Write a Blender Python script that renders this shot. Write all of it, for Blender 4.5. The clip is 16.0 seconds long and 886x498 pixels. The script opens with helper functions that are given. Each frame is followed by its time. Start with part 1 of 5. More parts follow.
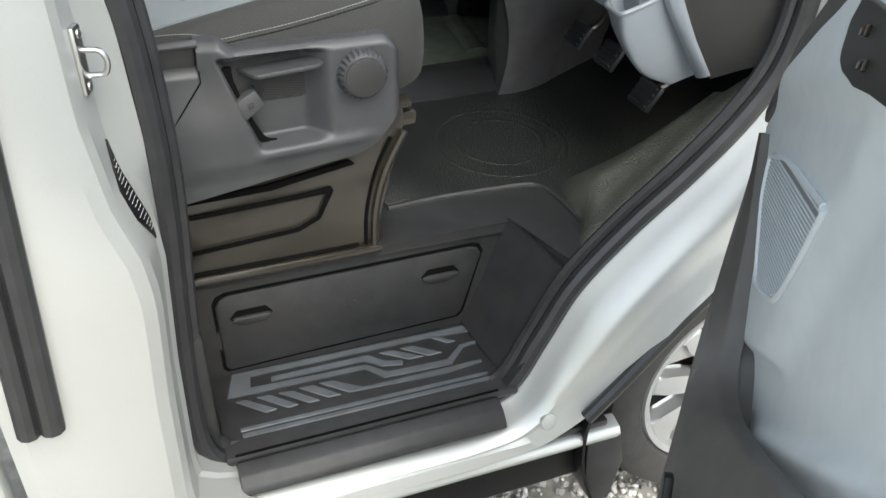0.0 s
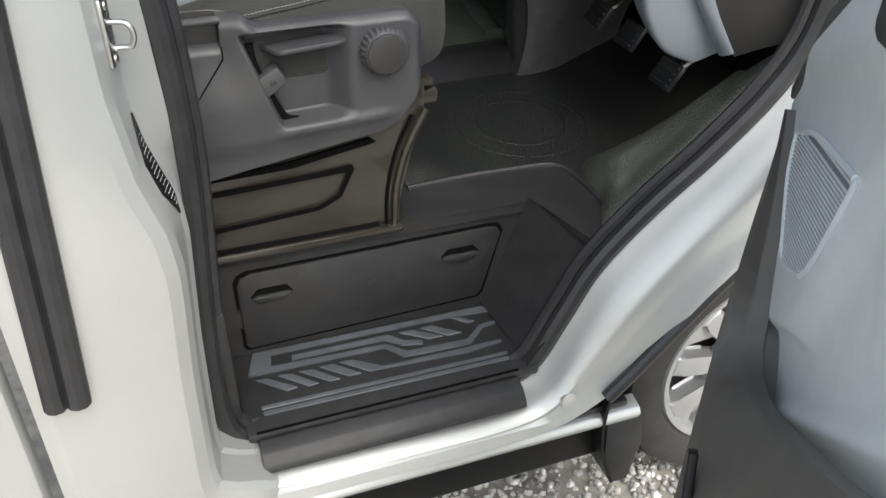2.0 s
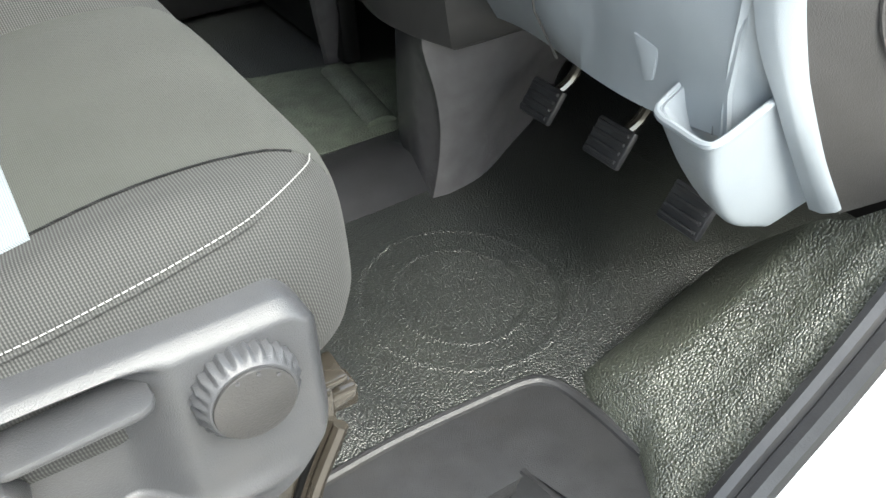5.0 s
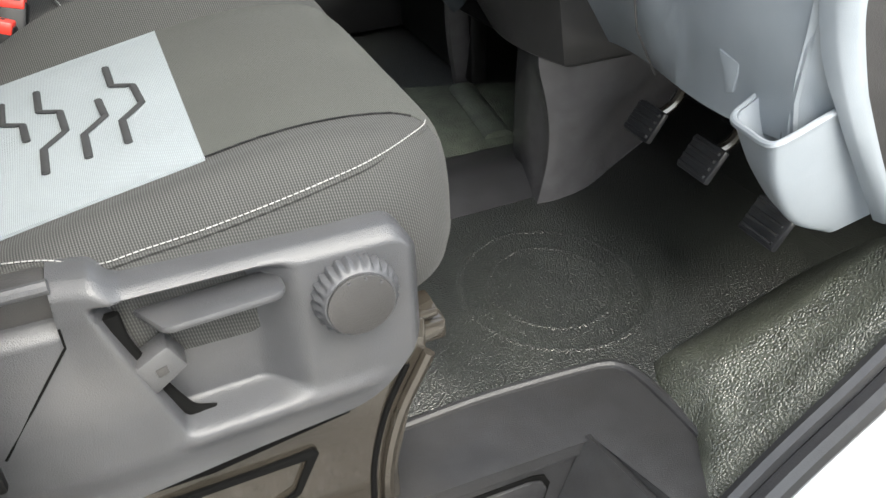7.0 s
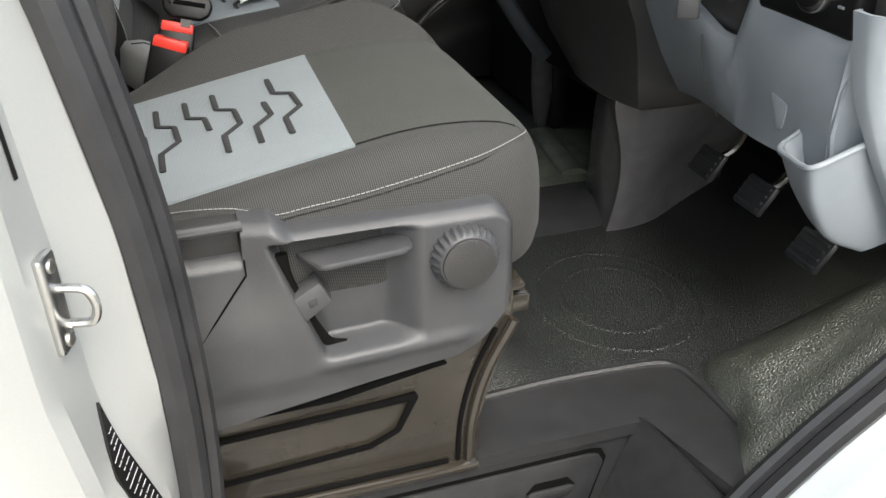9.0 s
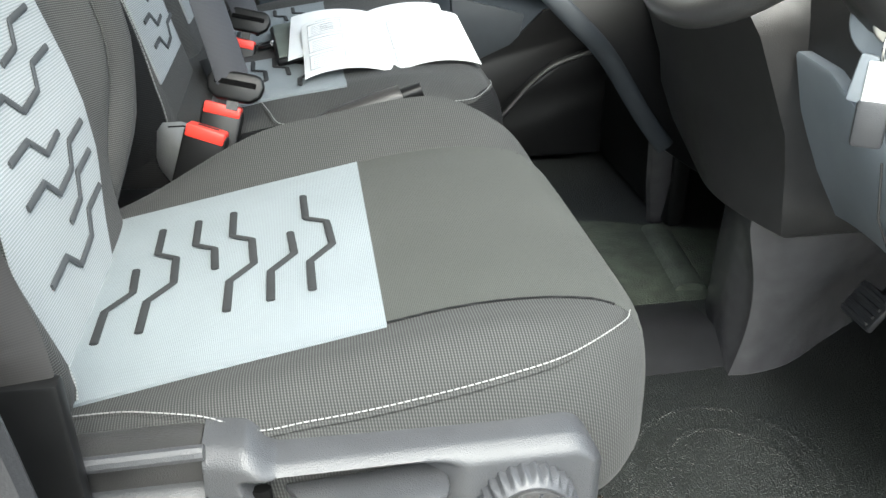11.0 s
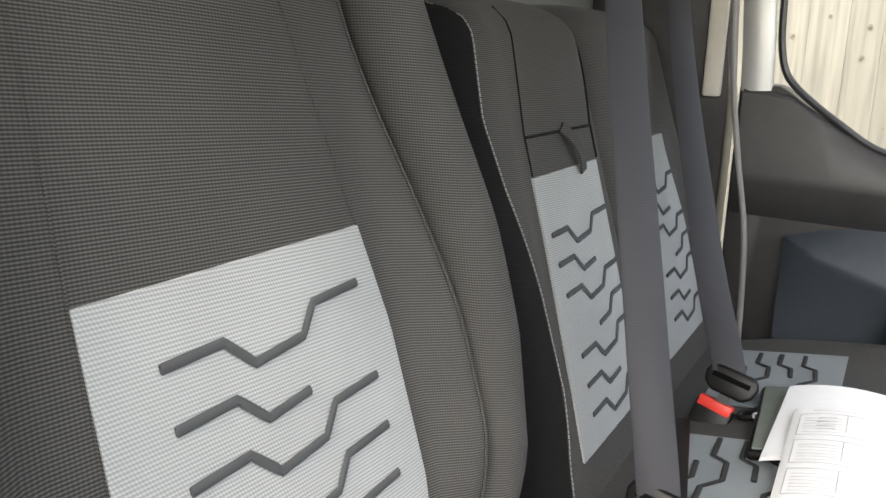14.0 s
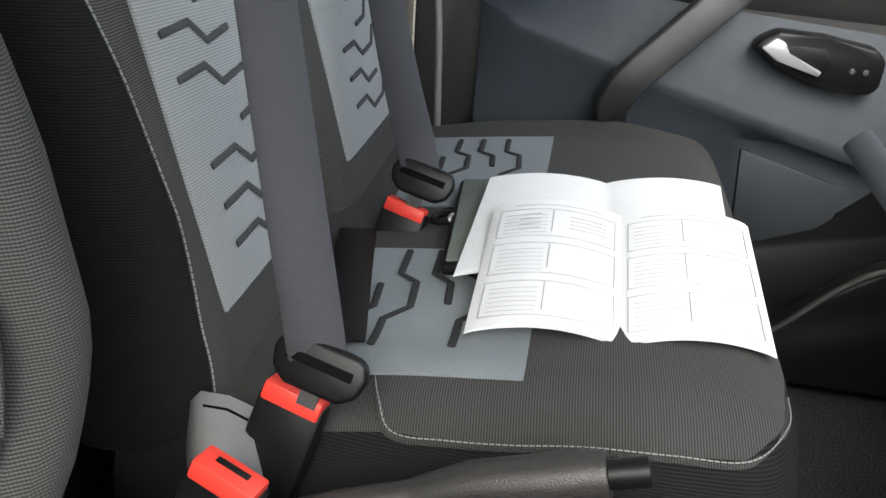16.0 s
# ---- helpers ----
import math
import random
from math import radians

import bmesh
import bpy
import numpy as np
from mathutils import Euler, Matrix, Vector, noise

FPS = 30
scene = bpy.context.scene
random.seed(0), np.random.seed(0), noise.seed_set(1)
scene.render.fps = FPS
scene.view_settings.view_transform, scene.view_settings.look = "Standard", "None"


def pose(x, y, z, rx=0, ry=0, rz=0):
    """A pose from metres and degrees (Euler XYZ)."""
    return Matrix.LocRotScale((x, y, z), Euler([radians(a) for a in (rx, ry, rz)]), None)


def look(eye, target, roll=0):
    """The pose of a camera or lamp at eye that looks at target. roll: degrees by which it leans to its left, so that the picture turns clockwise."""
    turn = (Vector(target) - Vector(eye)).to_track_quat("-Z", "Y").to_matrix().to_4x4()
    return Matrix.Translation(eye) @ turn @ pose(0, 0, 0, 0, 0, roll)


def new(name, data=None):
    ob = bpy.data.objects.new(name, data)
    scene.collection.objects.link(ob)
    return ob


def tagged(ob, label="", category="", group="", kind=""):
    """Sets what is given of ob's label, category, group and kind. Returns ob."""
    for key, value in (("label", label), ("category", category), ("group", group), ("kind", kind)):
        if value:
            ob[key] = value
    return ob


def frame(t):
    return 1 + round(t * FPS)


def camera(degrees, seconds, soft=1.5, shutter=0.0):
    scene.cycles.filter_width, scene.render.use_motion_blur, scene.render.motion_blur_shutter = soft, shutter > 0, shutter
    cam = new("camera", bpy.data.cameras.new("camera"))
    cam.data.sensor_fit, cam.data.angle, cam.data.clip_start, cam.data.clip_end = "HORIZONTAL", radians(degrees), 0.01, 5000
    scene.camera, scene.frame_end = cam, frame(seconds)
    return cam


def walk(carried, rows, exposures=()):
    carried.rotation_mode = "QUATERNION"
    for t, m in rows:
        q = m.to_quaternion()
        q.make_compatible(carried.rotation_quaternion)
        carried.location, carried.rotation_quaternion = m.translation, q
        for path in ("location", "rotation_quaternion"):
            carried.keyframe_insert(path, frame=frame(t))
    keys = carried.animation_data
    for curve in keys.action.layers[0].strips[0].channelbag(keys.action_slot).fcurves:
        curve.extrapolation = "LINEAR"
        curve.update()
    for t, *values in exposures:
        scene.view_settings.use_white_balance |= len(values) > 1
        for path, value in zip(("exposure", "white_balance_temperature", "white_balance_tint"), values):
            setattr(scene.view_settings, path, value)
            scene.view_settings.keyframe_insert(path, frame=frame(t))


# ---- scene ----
cam = camera(54.5, 16.0)
PATH = [
    (0, (-0.1, -1.063, 1.481), (0.486, 0.487, 0.36), 0.8),
    (0.5, (-0.103, -1.066, 1.487), (0.5, 0.49, 0.384), 1.2),
    (1, (-0.109, -1.073, 1.479), (0.49, 0.49, 0.385), 1.3),
    (1.5, (-0.11, -1.074, 1.476), (0.44, 0.487, 0.353), 0.4),
    (2, (-0.117, -1.064, 1.466), (0.439, 0.48, 0.323), 0.4),
    (2.5, (-0.116, -0.957, 1.46), (0.463, 0.553, 0.284), 0.0),
    (3, (-0.105, -0.812, 1.46), (0.513, 0.695, 0.299), -2.1),
    (3.5, (-0.026, -0.653, 1.458), (0.705, 0.85, 0.359), -1.2),
    (4, (0.077, -0.467, 1.433), (0.828, 0.998, 0.297), -1.6),
    (4.2, (0.103, -0.404, 1.412), (0.863, 1.037, 0.251), -2.1),
    (6.3, (0.121, -0.307, 1.404), (0.977, 1.04, 0.198), -1.7),
    (6.5, (0.114, -0.345, 1.406), (0.924, 1.06, 0.235), -1.1),
    (7, (0.067, -0.48, 1.417), (0.665, 1.074, 0.31), -2.5),
    (7.5, (-0.005, -0.561, 1.462), (0.462, 1.099, 0.448), -0.3),
    (8, (-0.062, -0.641, 1.454), (0.369, 1.034, 0.449), 1.2),
    (8.2, (-0.063, -0.673, 1.435), (0.375, 0.989, 0.413), 1.0),
    (10.3, (0.041, -0.566, 1.472), (0.612, 1.131, 0.58), -2.4),
    (10.5, (0.057, -0.498, 1.469), (0.611, 1.204, 0.577), -1.9),
    (11, (0.074, -0.371, 1.447), (0.344, 1.387, 0.534), -0.4),
    (11.5, (0.083, -0.254, 1.429), (0.035, 1.487, 0.446), -1.3),
    (12, (0.096, -0.178, 1.447), (-0.128, 1.535, 0.439), -0.3),
    (12.5, (0.158, -0.135, 1.47), (-0.613, 1.507, 0.628), -0.9),
    (13, (0.113, -0.065, 1.549), (-0.826, 1.563, 0.865), 1.7),
    (13.5, (0.118, -0.071, 1.575), (-0.885, 1.579, 1.053), 0.8),
    (14, (0.145, -0.023, 1.583), (-0.764, 1.697, 1.119), 1.9),
    (14.5, (0.124, 0.121, 1.583), (-0.526, 1.952, 1.106), 2.9),
    (15, (0.103, 0.239, 1.568), (-0.306, 2.133, 1.072), 4.5),
    (15.5, (0.118, 0.283, 1.537), (-0.2, 2.167, 0.946), 5.2),
    (16, (0.137, 0.29, 1.49), (-0.12, 2.068, 0.611), 4.1),
]
walk(cam, [(t, look(eye, target, roll)) for t, eye, target, roll in PATH], [(0, 1.55, 6500, 4), (2, 1.3, 6600, 7), (3, 1.52, 6500, 5), (3.5, 1.85, 6500, 3), (4, 2.68, 6500, 0), (6.5, 3.1, 6700, 5), (7, 2.65, 6700, 5), (7.5, 2.2, 6700, 5), (8, 1.6, 7000, 10), (10.5, 2.85, 6400, 0), (11.5, 2.8, 6450, 2), (12.5, 2.75, 6900, 5), (13.5, 2.65, 7000, 9), (14, 2.55, 7050, 9), (14.5, 2.0, 7100, 8), (15, 2.2, 7000, 7), (15.5, 2.25, 6900, 6), (16, 2.32, 6700, 6)])

# ---- light ----
world = bpy.data.worlds.new("sky")
scene.world = world
world.use_nodes = True
wn = world.node_tree
sky = wn.nodes.new("ShaderNodeTexSky")
sky.sky_type = "NISHITA"
sky.sun_disc = False
sky.sun_elevation = radians(50)
sky.sun_rotation = radians(173)
sky.air_density = 1.0
sky.dust_density = 3.0
pale_sky = wn.nodes.new("ShaderNodeHueSaturation")
pale_sky.inputs["Saturation"].default_value = 0.5
wn.links.new(sky.outputs[0], pale_sky.inputs["Color"])
wn.links.new(pale_sky.outputs[0], wn.nodes["Background"].inputs[0])
wn.nodes["Background"].inputs[1].default_value = 0.15
sun_data = bpy.data.lights.new("sun", "SUN")
sun_data.energy, sun_data.angle, sun_data.color = 0.62, radians(40), (1.0, 0.97, 0.93)
new("sun", sun_data).matrix_world = look((0.4, -2.95, 5.0), (0, 0, 0))


# ---- materials ----
def shader(name, color, rough=0.5, metal=0.0, spread=0.12, scale=30.0, bump=0.0, bump_scale=200.0, coat=0.0, spec=0.5, dirt=None, dirt_scale=4.0):
    """A surface with fine and broad variation of its colour, and fine relief."""
    m = bpy.data.materials.new(name)
    m.use_nodes = True
    nt = m.node_tree
    b = nt.nodes["Principled BSDF"]
    b.inputs["Roughness"].default_value = rough
    b.inputs["Metallic"].default_value = metal
    b.inputs["Coat Weight"].default_value = coat
    b.inputs["Specular IOR Level"].default_value = spec
    co = nt.nodes.new("ShaderNodeTexCoord")
    n1 = nt.nodes.new("ShaderNodeTexNoise")
    n1.inputs["Scale"].default_value = scale
    n1.inputs["Detail"].default_value = 6
    n2 = nt.nodes.new("ShaderNodeTexNoise")
    n2.inputs["Scale"].default_value = dirt_scale
    n2.inputs["Detail"].default_value = 5
    for n in (n1, n2):
        nt.links.new(co.outputs["Object"], n.inputs["Vector"])
    ramp = nt.nodes.new("ShaderNodeValToRGB")
    lo = [c * (1 - spread) for c in color]
    hi = [min(1, c * (1 + spread)) for c in color]
    ramp.color_ramp.elements[0].color = (*lo, 1)
    ramp.color_ramp.elements[1].color = (*hi, 1)
    ramp.color_ramp.elements[0].position, ramp.color_ramp.elements[1].position = 0.3, 0.7
    nt.links.new(n1.outputs["Fac"], ramp.inputs["Fac"])
    mix = nt.nodes.new("ShaderNodeMix")
    mix.data_type = "RGBA"
    r2 = nt.nodes.new("ShaderNodeValToRGB")
    r2.color_ramp.elements[0].position, r2.color_ramp.elements[1].position = 0.48, 0.75
    nt.links.new(n2.outputs["Fac"], r2.inputs["Fac"])
    mix.inputs["B"].default_value = (*(dirt or [c * 0.85 for c in color]), 1)
    mul = nt.nodes.new("ShaderNodeMath")
    mul.operation = "MULTIPLY"
    mul.inputs[1].default_value = 0.5
    nt.links.new(r2.outputs["Color"], mul.inputs[0])
    nt.links.new(mul.outputs[0], mix.inputs["Factor"])
    nt.links.new(ramp.outputs["Color"], mix.inputs["A"])
    nt.links.new(mix.outputs["Result"], b.inputs["Base Color"])
    rr = nt.nodes.new("ShaderNodeMapRange")
    rr.inputs["To Min"].default_value, rr.inputs["To Max"].default_value = rough * 0.88, min(1, rough * 1.12)
    nt.links.new(n2.outputs["Fac"], rr.inputs["Value"])
    nt.links.new(rr.outputs[0], b.inputs["Roughness"])
    if bump:
        v = nt.nodes.new("ShaderNodeTexNoise")
        v.inputs["Scale"].default_value = bump_scale
        v.inputs["Detail"].default_value = 2
        nt.links.new(co.outputs["Object"], v.inputs["Vector"])
        bp = nt.nodes.new("ShaderNodeBump")
        bp.inputs["Strength"].default_value = bump
        bp.inputs["Distance"].default_value = 0.002
        nt.links.new(v.outputs["Fac"], bp.inputs["Height"])
        nt.links.new(bp.outputs["Normal"], b.inputs["Normal"])
    return m


def cells(m, scale, strength, distance=0.001, stretch=(1, 1, 1)):
    """Adds a pebbled grain to a material."""
    nt = m.node_tree
    b = nt.nodes["Principled BSDF"]
    co = nt.nodes.new("ShaderNodeTexCoord")
    v = nt.nodes.new("ShaderNodeTexVoronoi")
    v.inputs["Scale"].default_value = scale
    mp = nt.nodes.new("ShaderNodeMapping")
    mp.inputs["Scale"].default_value = stretch
    nt.links.new(co.outputs["Object"], mp.inputs["Vector"])
    nt.links.new(mp.outputs[0], v.inputs["Vector"])
    bp = nt.nodes.new("ShaderNodeBump")
    bp.invert = True
    bp.inputs["Strength"].default_value = strength
    bp.inputs["Distance"].default_value = distance
    nt.links.new(v.outputs["Distance"], bp.inputs["Height"])
    nt.links.new(bp.outputs["Normal"], b.inputs["Normal"])
    return m


def woven(name, color, alt, pitch, across=(1, 0, 0.5), along=(0, 1, 0.5), rough=0.9, strength=0.6, sheen=0.04, dots=0.1, cross=0.25, top=0.95):
    """Ribbed cloth: fine ribs of two shades, crossed by a finer thread."""
    m = bpy.data.materials.new(name)
    m.use_nodes = True
    nt = m.node_tree
    b = nt.nodes["Principled BSDF"]
    b.inputs["Roughness"].default_value = rough
    b.inputs["Sheen Weight"].default_value = sheen
    b.inputs["Specular IOR Level"].default_value = 0.2
    co = nt.nodes.new("ShaderNodeTexCoord")

    def wave(direction, period):
        dot = nt.nodes.new("ShaderNodeVectorMath")
        dot.operation = "DOT_PRODUCT"
        dot.inputs[1].default_value = [2 * math.pi / period * d for d in direction]
        nt.links.new(co.outputs["Object"], dot.inputs[0])
        sine = nt.nodes.new("ShaderNodeMath")
        sine.operation = "SINE"
        nt.links.new(dot.outputs["Value"], sine.inputs[0])
        return sine

    w1, w2 = wave(across, pitch), wave(along, pitch)
    half = nt.nodes.new("ShaderNodeMath")
    nt.links.new(w1.outputs[0], half.inputs[0])
    weak = nt.nodes.new("ShaderNodeMath")
    weak.operation = "MULTIPLY"
    weak.inputs[1].default_value = cross
    nt.links.new(w2.outputs[0], weak.inputs[0])
    nt.links.new(weak.outputs[0], half.inputs[1])
    add = nt.nodes.new("ShaderNodeMath")
    add.operation = "MULTIPLY_ADD"
    add.inputs[1].default_value, add.inputs[2].default_value = 0.45 / (1 + cross), 0.5
    nt.links.new(half.outputs[0], add.inputs[0])
    ramp = nt.nodes.new("ShaderNodeValToRGB")
    ramp.color_ramp.elements[0].color, ramp.color_ramp.elements[1].color = (*color, 1), (*alt, 1)
    ramp.color_ramp.elements[0].position, ramp.color_ramp.elements[1].position = dots, top
    nt.links.new(add.outputs[0], ramp.inputs["Fac"])
    n2 = nt.nodes.new("ShaderNodeTexNoise")
    n2.inputs["Scale"].default_value = 7
    n2.inputs["Detail"].default_value = 6
    nt.links.new(co.outputs["Object"], n2.inputs["Vector"])
    hs = nt.nodes.new("ShaderNodeHueSaturation")
    mr = nt.nodes.new("ShaderNodeMapRange")
    mr.inputs["To Min"].default_value, mr.inputs["To Max"].default_value = 0.85, 1.15
    nt.links.new(n2.outputs["Fac"], mr.inputs["Value"])
    nt.links.new(mr.outputs[0], hs.inputs["Value"])
    nt.links.new(ramp.outputs["Color"], hs.inputs["Color"])
    nt.links.new(hs.outputs["Color"], b.inputs["Base Color"])
    bp = nt.nodes.new("ShaderNodeBump")
    bp.inputs["Strength"].default_value = strength
    bp.inputs["Distance"].default_value = 0.0006
    nt.links.new(add.outputs[0], bp.inputs["Height"])
    nt.links.new(bp.outputs["Normal"], b.inputs["Normal"])
    return m


SILVER = shader("silver_paint", (0.56, 0.57, 0.555), 0.4, 0.5, 0.03, 900, coat=0.25, dirt=(0.47, 0.465, 0.44), dirt_scale=2.5)
RUBBER = shader("black_rubber", (0.026, 0.026, 0.028), 0.34, spread=0.2, bump=0.15, bump_scale=400)
STEP = shader("step_plastic", (0.026, 0.026, 0.0275), 0.36, spread=0.2, bump=0.35, bump_scale=700, dirt=(0.036, 0.033, 0.03), dirt_scale=9, spec=0.4)
TREAD = shader("tread_plastic", (0.085, 0.093, 0.104), 0.42, spread=0.15, bump=0.3, bump_scale=600, dirt=(0.06, 0.055, 0.047), dirt_scale=12)
MAT = cells(shader("mat_rubber", (0.013, 0.0145, 0.013), 0.3, spread=0.25, dirt=(0.026, 0.028, 0.023), dirt_scale=10, spec=0.9), 380, 1.0, 0.0017)
MAT_GREEN = cells(shader("grey_green_mat", (0.075, 0.086, 0.066), 0.45, spread=0.3, dirt=(0.03, 0.034, 0.028), dirt_scale=14), 240, 0.7, 0.0015)
GLOSS = shader("gloss_black", (0.03, 0.026, 0.021), 0.16, spread=0.06, coat=0.4, dirt=(0.028, 0.024, 0.019))
COVER = shader("cover_plastic", (0.05, 0.051, 0.055), 0.36, spread=0.08, bump=0.3, bump_scale=900, dirt=(0.085, 0.082, 0.08), dirt_scale=6)
DARK = shader("dark_plastic", (0.034, 0.033, 0.033), 0.33, spread=0.12, bump=0.3, bump_scale=800, dirt=(0.04, 0.037, 0.034))
CONSOLE = shader("console_plastic", (0.065, 0.063, 0.066), 0.26, spread=0.12, bump=0.2, bump_scale=800)
GREY = shader("grey_plastic", (0.2, 0.222, 0.245), 0.42, spread=0.04, bump=0.2, bump_scale=900, dirt=(0.205, 0.225, 0.245))
# Dashboard grey lightened for the driver door, making up for missing daylight.
BRIGHT_GREY = shader("brightened_grey_plastic", (0.64, 0.695, 0.73), 0.36, spread=0.04, bump=0.2, bump_scale=900, dirt=(0.52, 0.57, 0.6))
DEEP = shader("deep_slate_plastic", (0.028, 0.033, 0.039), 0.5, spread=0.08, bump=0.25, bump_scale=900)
PANEL = shader("grey_steel_panel", (0.16, 0.16, 0.155), 0.6, spread=0.06)
# Slate lowered in tone to carry the shade on the passenger door pad.
SHADED_SLATE = shader("shaded_slate_plastic", (0.038, 0.046, 0.056), 0.5, spread=0.08, bump=0.25, bump_scale=900, spec=0.3)
EDGE = shader("door_edge_plastic", (0.095, 0.09, 0.085), 0.5, spread=0.1, bump=0.3, bump_scale=900)
CLOTH = woven("charcoal_cloth", (0.025, 0.0255, 0.025), (0.076, 0.076, 0.074), 0.0024, (1, 0, 0.15), (0.1, 1, 0.6), strength=0.5, dots=0.32, cross=0.4)
CLOTH_BACK = woven("charcoal_cloth_back", (0.026, 0.0255, 0.025), (0.098, 0.096, 0.091), 0.0023, (0, 0.06, 1), (0.7, 0.7, 0.1), strength=0.5, dots=0.28, cross=0.3)
FRONT_CLOTH = woven("plain_cloth", (0.04, 0.042, 0.039), (0.06, 0.062, 0.056), 0.0016)
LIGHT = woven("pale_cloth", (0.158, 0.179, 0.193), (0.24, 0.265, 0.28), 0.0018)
# The same pale cloth, lightened to put more daylight on the backrests.
LIT_PALE_BACK = woven("lit_pale_cloth_back", (0.24, 0.252, 0.254), (0.395, 0.407, 0.405), 0.0027, (0, 0.06, 1), (0.5, 1, 0.5), dots=0.3, cross=0.4)
GROOVE = shader("groove", (0.05, 0.053, 0.056), 0.9, spread=0.15)
BELT = woven("belt_webbing", (0.03, 0.031, 0.036), (0.053, 0.054, 0.061), 0.0016, (0, 0, 1), (0.9, 0.9, 0), rough=0.5, strength=0.3, sheen=0.08)
DRIVER_BELT = woven("driver_belt_webbing", (0.026, 0.0245, 0.024), (0.036, 0.0335, 0.0325), 0.0016, (0, 0, 1), (0.9, 0.9, 0), rough=0.5, strength=0.15, sheen=0.05)
THREAD = shader("white_thread", (0.25, 0.25, 0.245), 0.8, spread=0.1)
RED = shader("red_plastic", (0.75, 0.05, 0.035), 0.4, spread=0.06)
# Near-black painted into gaps, slots and hollows in place of their shade.
GAP_SHADE = shader("gap_shade", (0.004, 0.004, 0.004), 0.9, spread=0.1, spec=0.08)
BLACK = shader("black_plastic", (0.006, 0.006, 0.0063), 0.4, spread=0.15, spec=0.3)
CHROME = shader("bright_metal", (0.56, 0.56, 0.55), 0.25, 1.0, spread=0.05)
STEEL = shader("dull_steel", (0.5, 0.49, 0.46), 0.35, 1.0, spread=0.1)
ALLOY = shader("alloy_silver", (0.5, 0.51, 0.52), 0.38, 0.6, spread=0.05, dirt=(0.5, 0.48, 0.45))
TYRE = shader("tyre_rubber", (0.035, 0.034, 0.033), 0.8, spread=0.2, bump=0.3, bump_scale=120, dirt=(0.07, 0.065, 0.058))
PAPER = shader("white_paper", (0.72, 0.73, 0.73), 0.7, spread=0.02, scale=60, dirt=(0.7, 0.71, 0.72))
INK = shader("grey_ink", (0.42, 0.42, 0.43), 0.8, spread=0.1)
STONE = shader("gravel", (0.38, 0.355, 0.315), 0.9, spread=0.3, scale=25, bump=0.4, bump_scale=150, dirt=(0.2, 0.19, 0.17))
STONES = shader("gravel_stones", (0.52, 0.5, 0.47), 0.85, spread=0.25, scale=40, bump=0.3, bump_scale=200, dirt=(0.25, 0.24, 0.22), dirt_scale=30)
WOOD = shader("fence_wood", (0.185, 0.179, 0.15), 0.85, spread=0.28, scale=6, dirt=(0.13, 0.13, 0.105), dirt_scale=3)
KNOT = shader("wood_knot", (0.13, 0.11, 0.08), 0.8, spread=0.2)
# Darker copy of the groove colour, carrying the shade of cushion zigzags.
DIM_GROOVE = shader("dim_groove", (0.018, 0.019, 0.02), 0.9, spread=0.15)
# Near-black cloth that puts shade into the bench's sides; seams use it too.
SHADE_CLOTH = woven("shade_black_cloth", (0.004, 0.004, 0.0043), (0.018, 0.018, 0.0185), 0.0026, (0, 0.06, 1), (1, 1, 0.3), sheen=0.0, dots=0.4, cross=0.5)
BIN_LINE = shader("bin_joint", (0.12, 0.13, 0.14), 0.6)
SEAL = shader("pale_seal", (0.2, 0.19, 0.185), 0.6, spread=0.08)
RUST = shader("rusty_steel", (0.12, 0.085, 0.065), 0.7, 0.3, spread=0.3)
# Paler mat rubber: daylight on the side flap is put into its colour.
MAT_LIT = cells(shader("lit_mat_rubber", (0.055, 0.059, 0.046), 0.3, spread=0.25, dirt=(0.08, 0.083, 0.066), dirt_scale=10, spec=0.9), 400, 1.0, 0.0024, (0.45, 1, 1))
CREAM = shader("cream_panel", (0.6, 0.57, 0.5), 0.6, spread=0.05)
INFILL = shader("infill_plastic", (0.2, 0.205, 0.21), 0.45, spread=0.06, bump=0.2, bump_scale=900)
WALLET = shader("olive_case", (0.15, 0.17, 0.15), 0.5, spread=0.1, bump=0.2, bump_scale=500)

nt = STONES.node_tree
geo, hsv = nt.nodes.new("ShaderNodeNewGeometry"), nt.nodes.new("ShaderNodeHueSaturation")
rng_map = nt.nodes.new("ShaderNodeMapRange")
rng_map.inputs["To Min"].default_value, rng_map.inputs["To Max"].default_value = 0.45, 1.5
nt.links.new(geo.outputs["Random Per Island"], rng_map.inputs["Value"])
nt.links.new(rng_map.outputs[0], hsv.inputs["Value"])
src = nt.nodes["Principled BSDF"].inputs["Base Color"].links[0].from_socket
nt.links.new(src, hsv.inputs["Color"])
nt.links.new(hsv.outputs["Color"], nt.nodes["Principled BSDF"].inputs["Base Color"])

nt = WOOD.node_tree
grain_map = nt.nodes.new("ShaderNodeMapping")
grain_map.inputs["Scale"].default_value = (9, 9, 0.5)
grain_co = nt.nodes.new("ShaderNodeTexCoord")
nt.links.new(grain_co.outputs["Object"], grain_map.inputs["Vector"])
for n in nt.nodes:
    if n.bl_idname == "ShaderNodeTexNoise":
        nt.links.new(grain_map.outputs[0], n.inputs["Vector"])
tone = nt.nodes.new("ShaderNodeObjectInfo")
tone_map, tone_hsv = nt.nodes.new("ShaderNodeMapRange"), nt.nodes.new("ShaderNodeHueSaturation")
tone_map.inputs["To Min"].default_value, tone_map.inputs["To Max"].default_value = 0.85, 1.15
nt.links.new(tone.outputs["Random"], tone_map.inputs["Value"])
nt.links.new(tone_map.outputs[0], tone_hsv.inputs["Value"])
src = nt.nodes["Principled BSDF"].inputs["Base Color"].links[0].from_socket
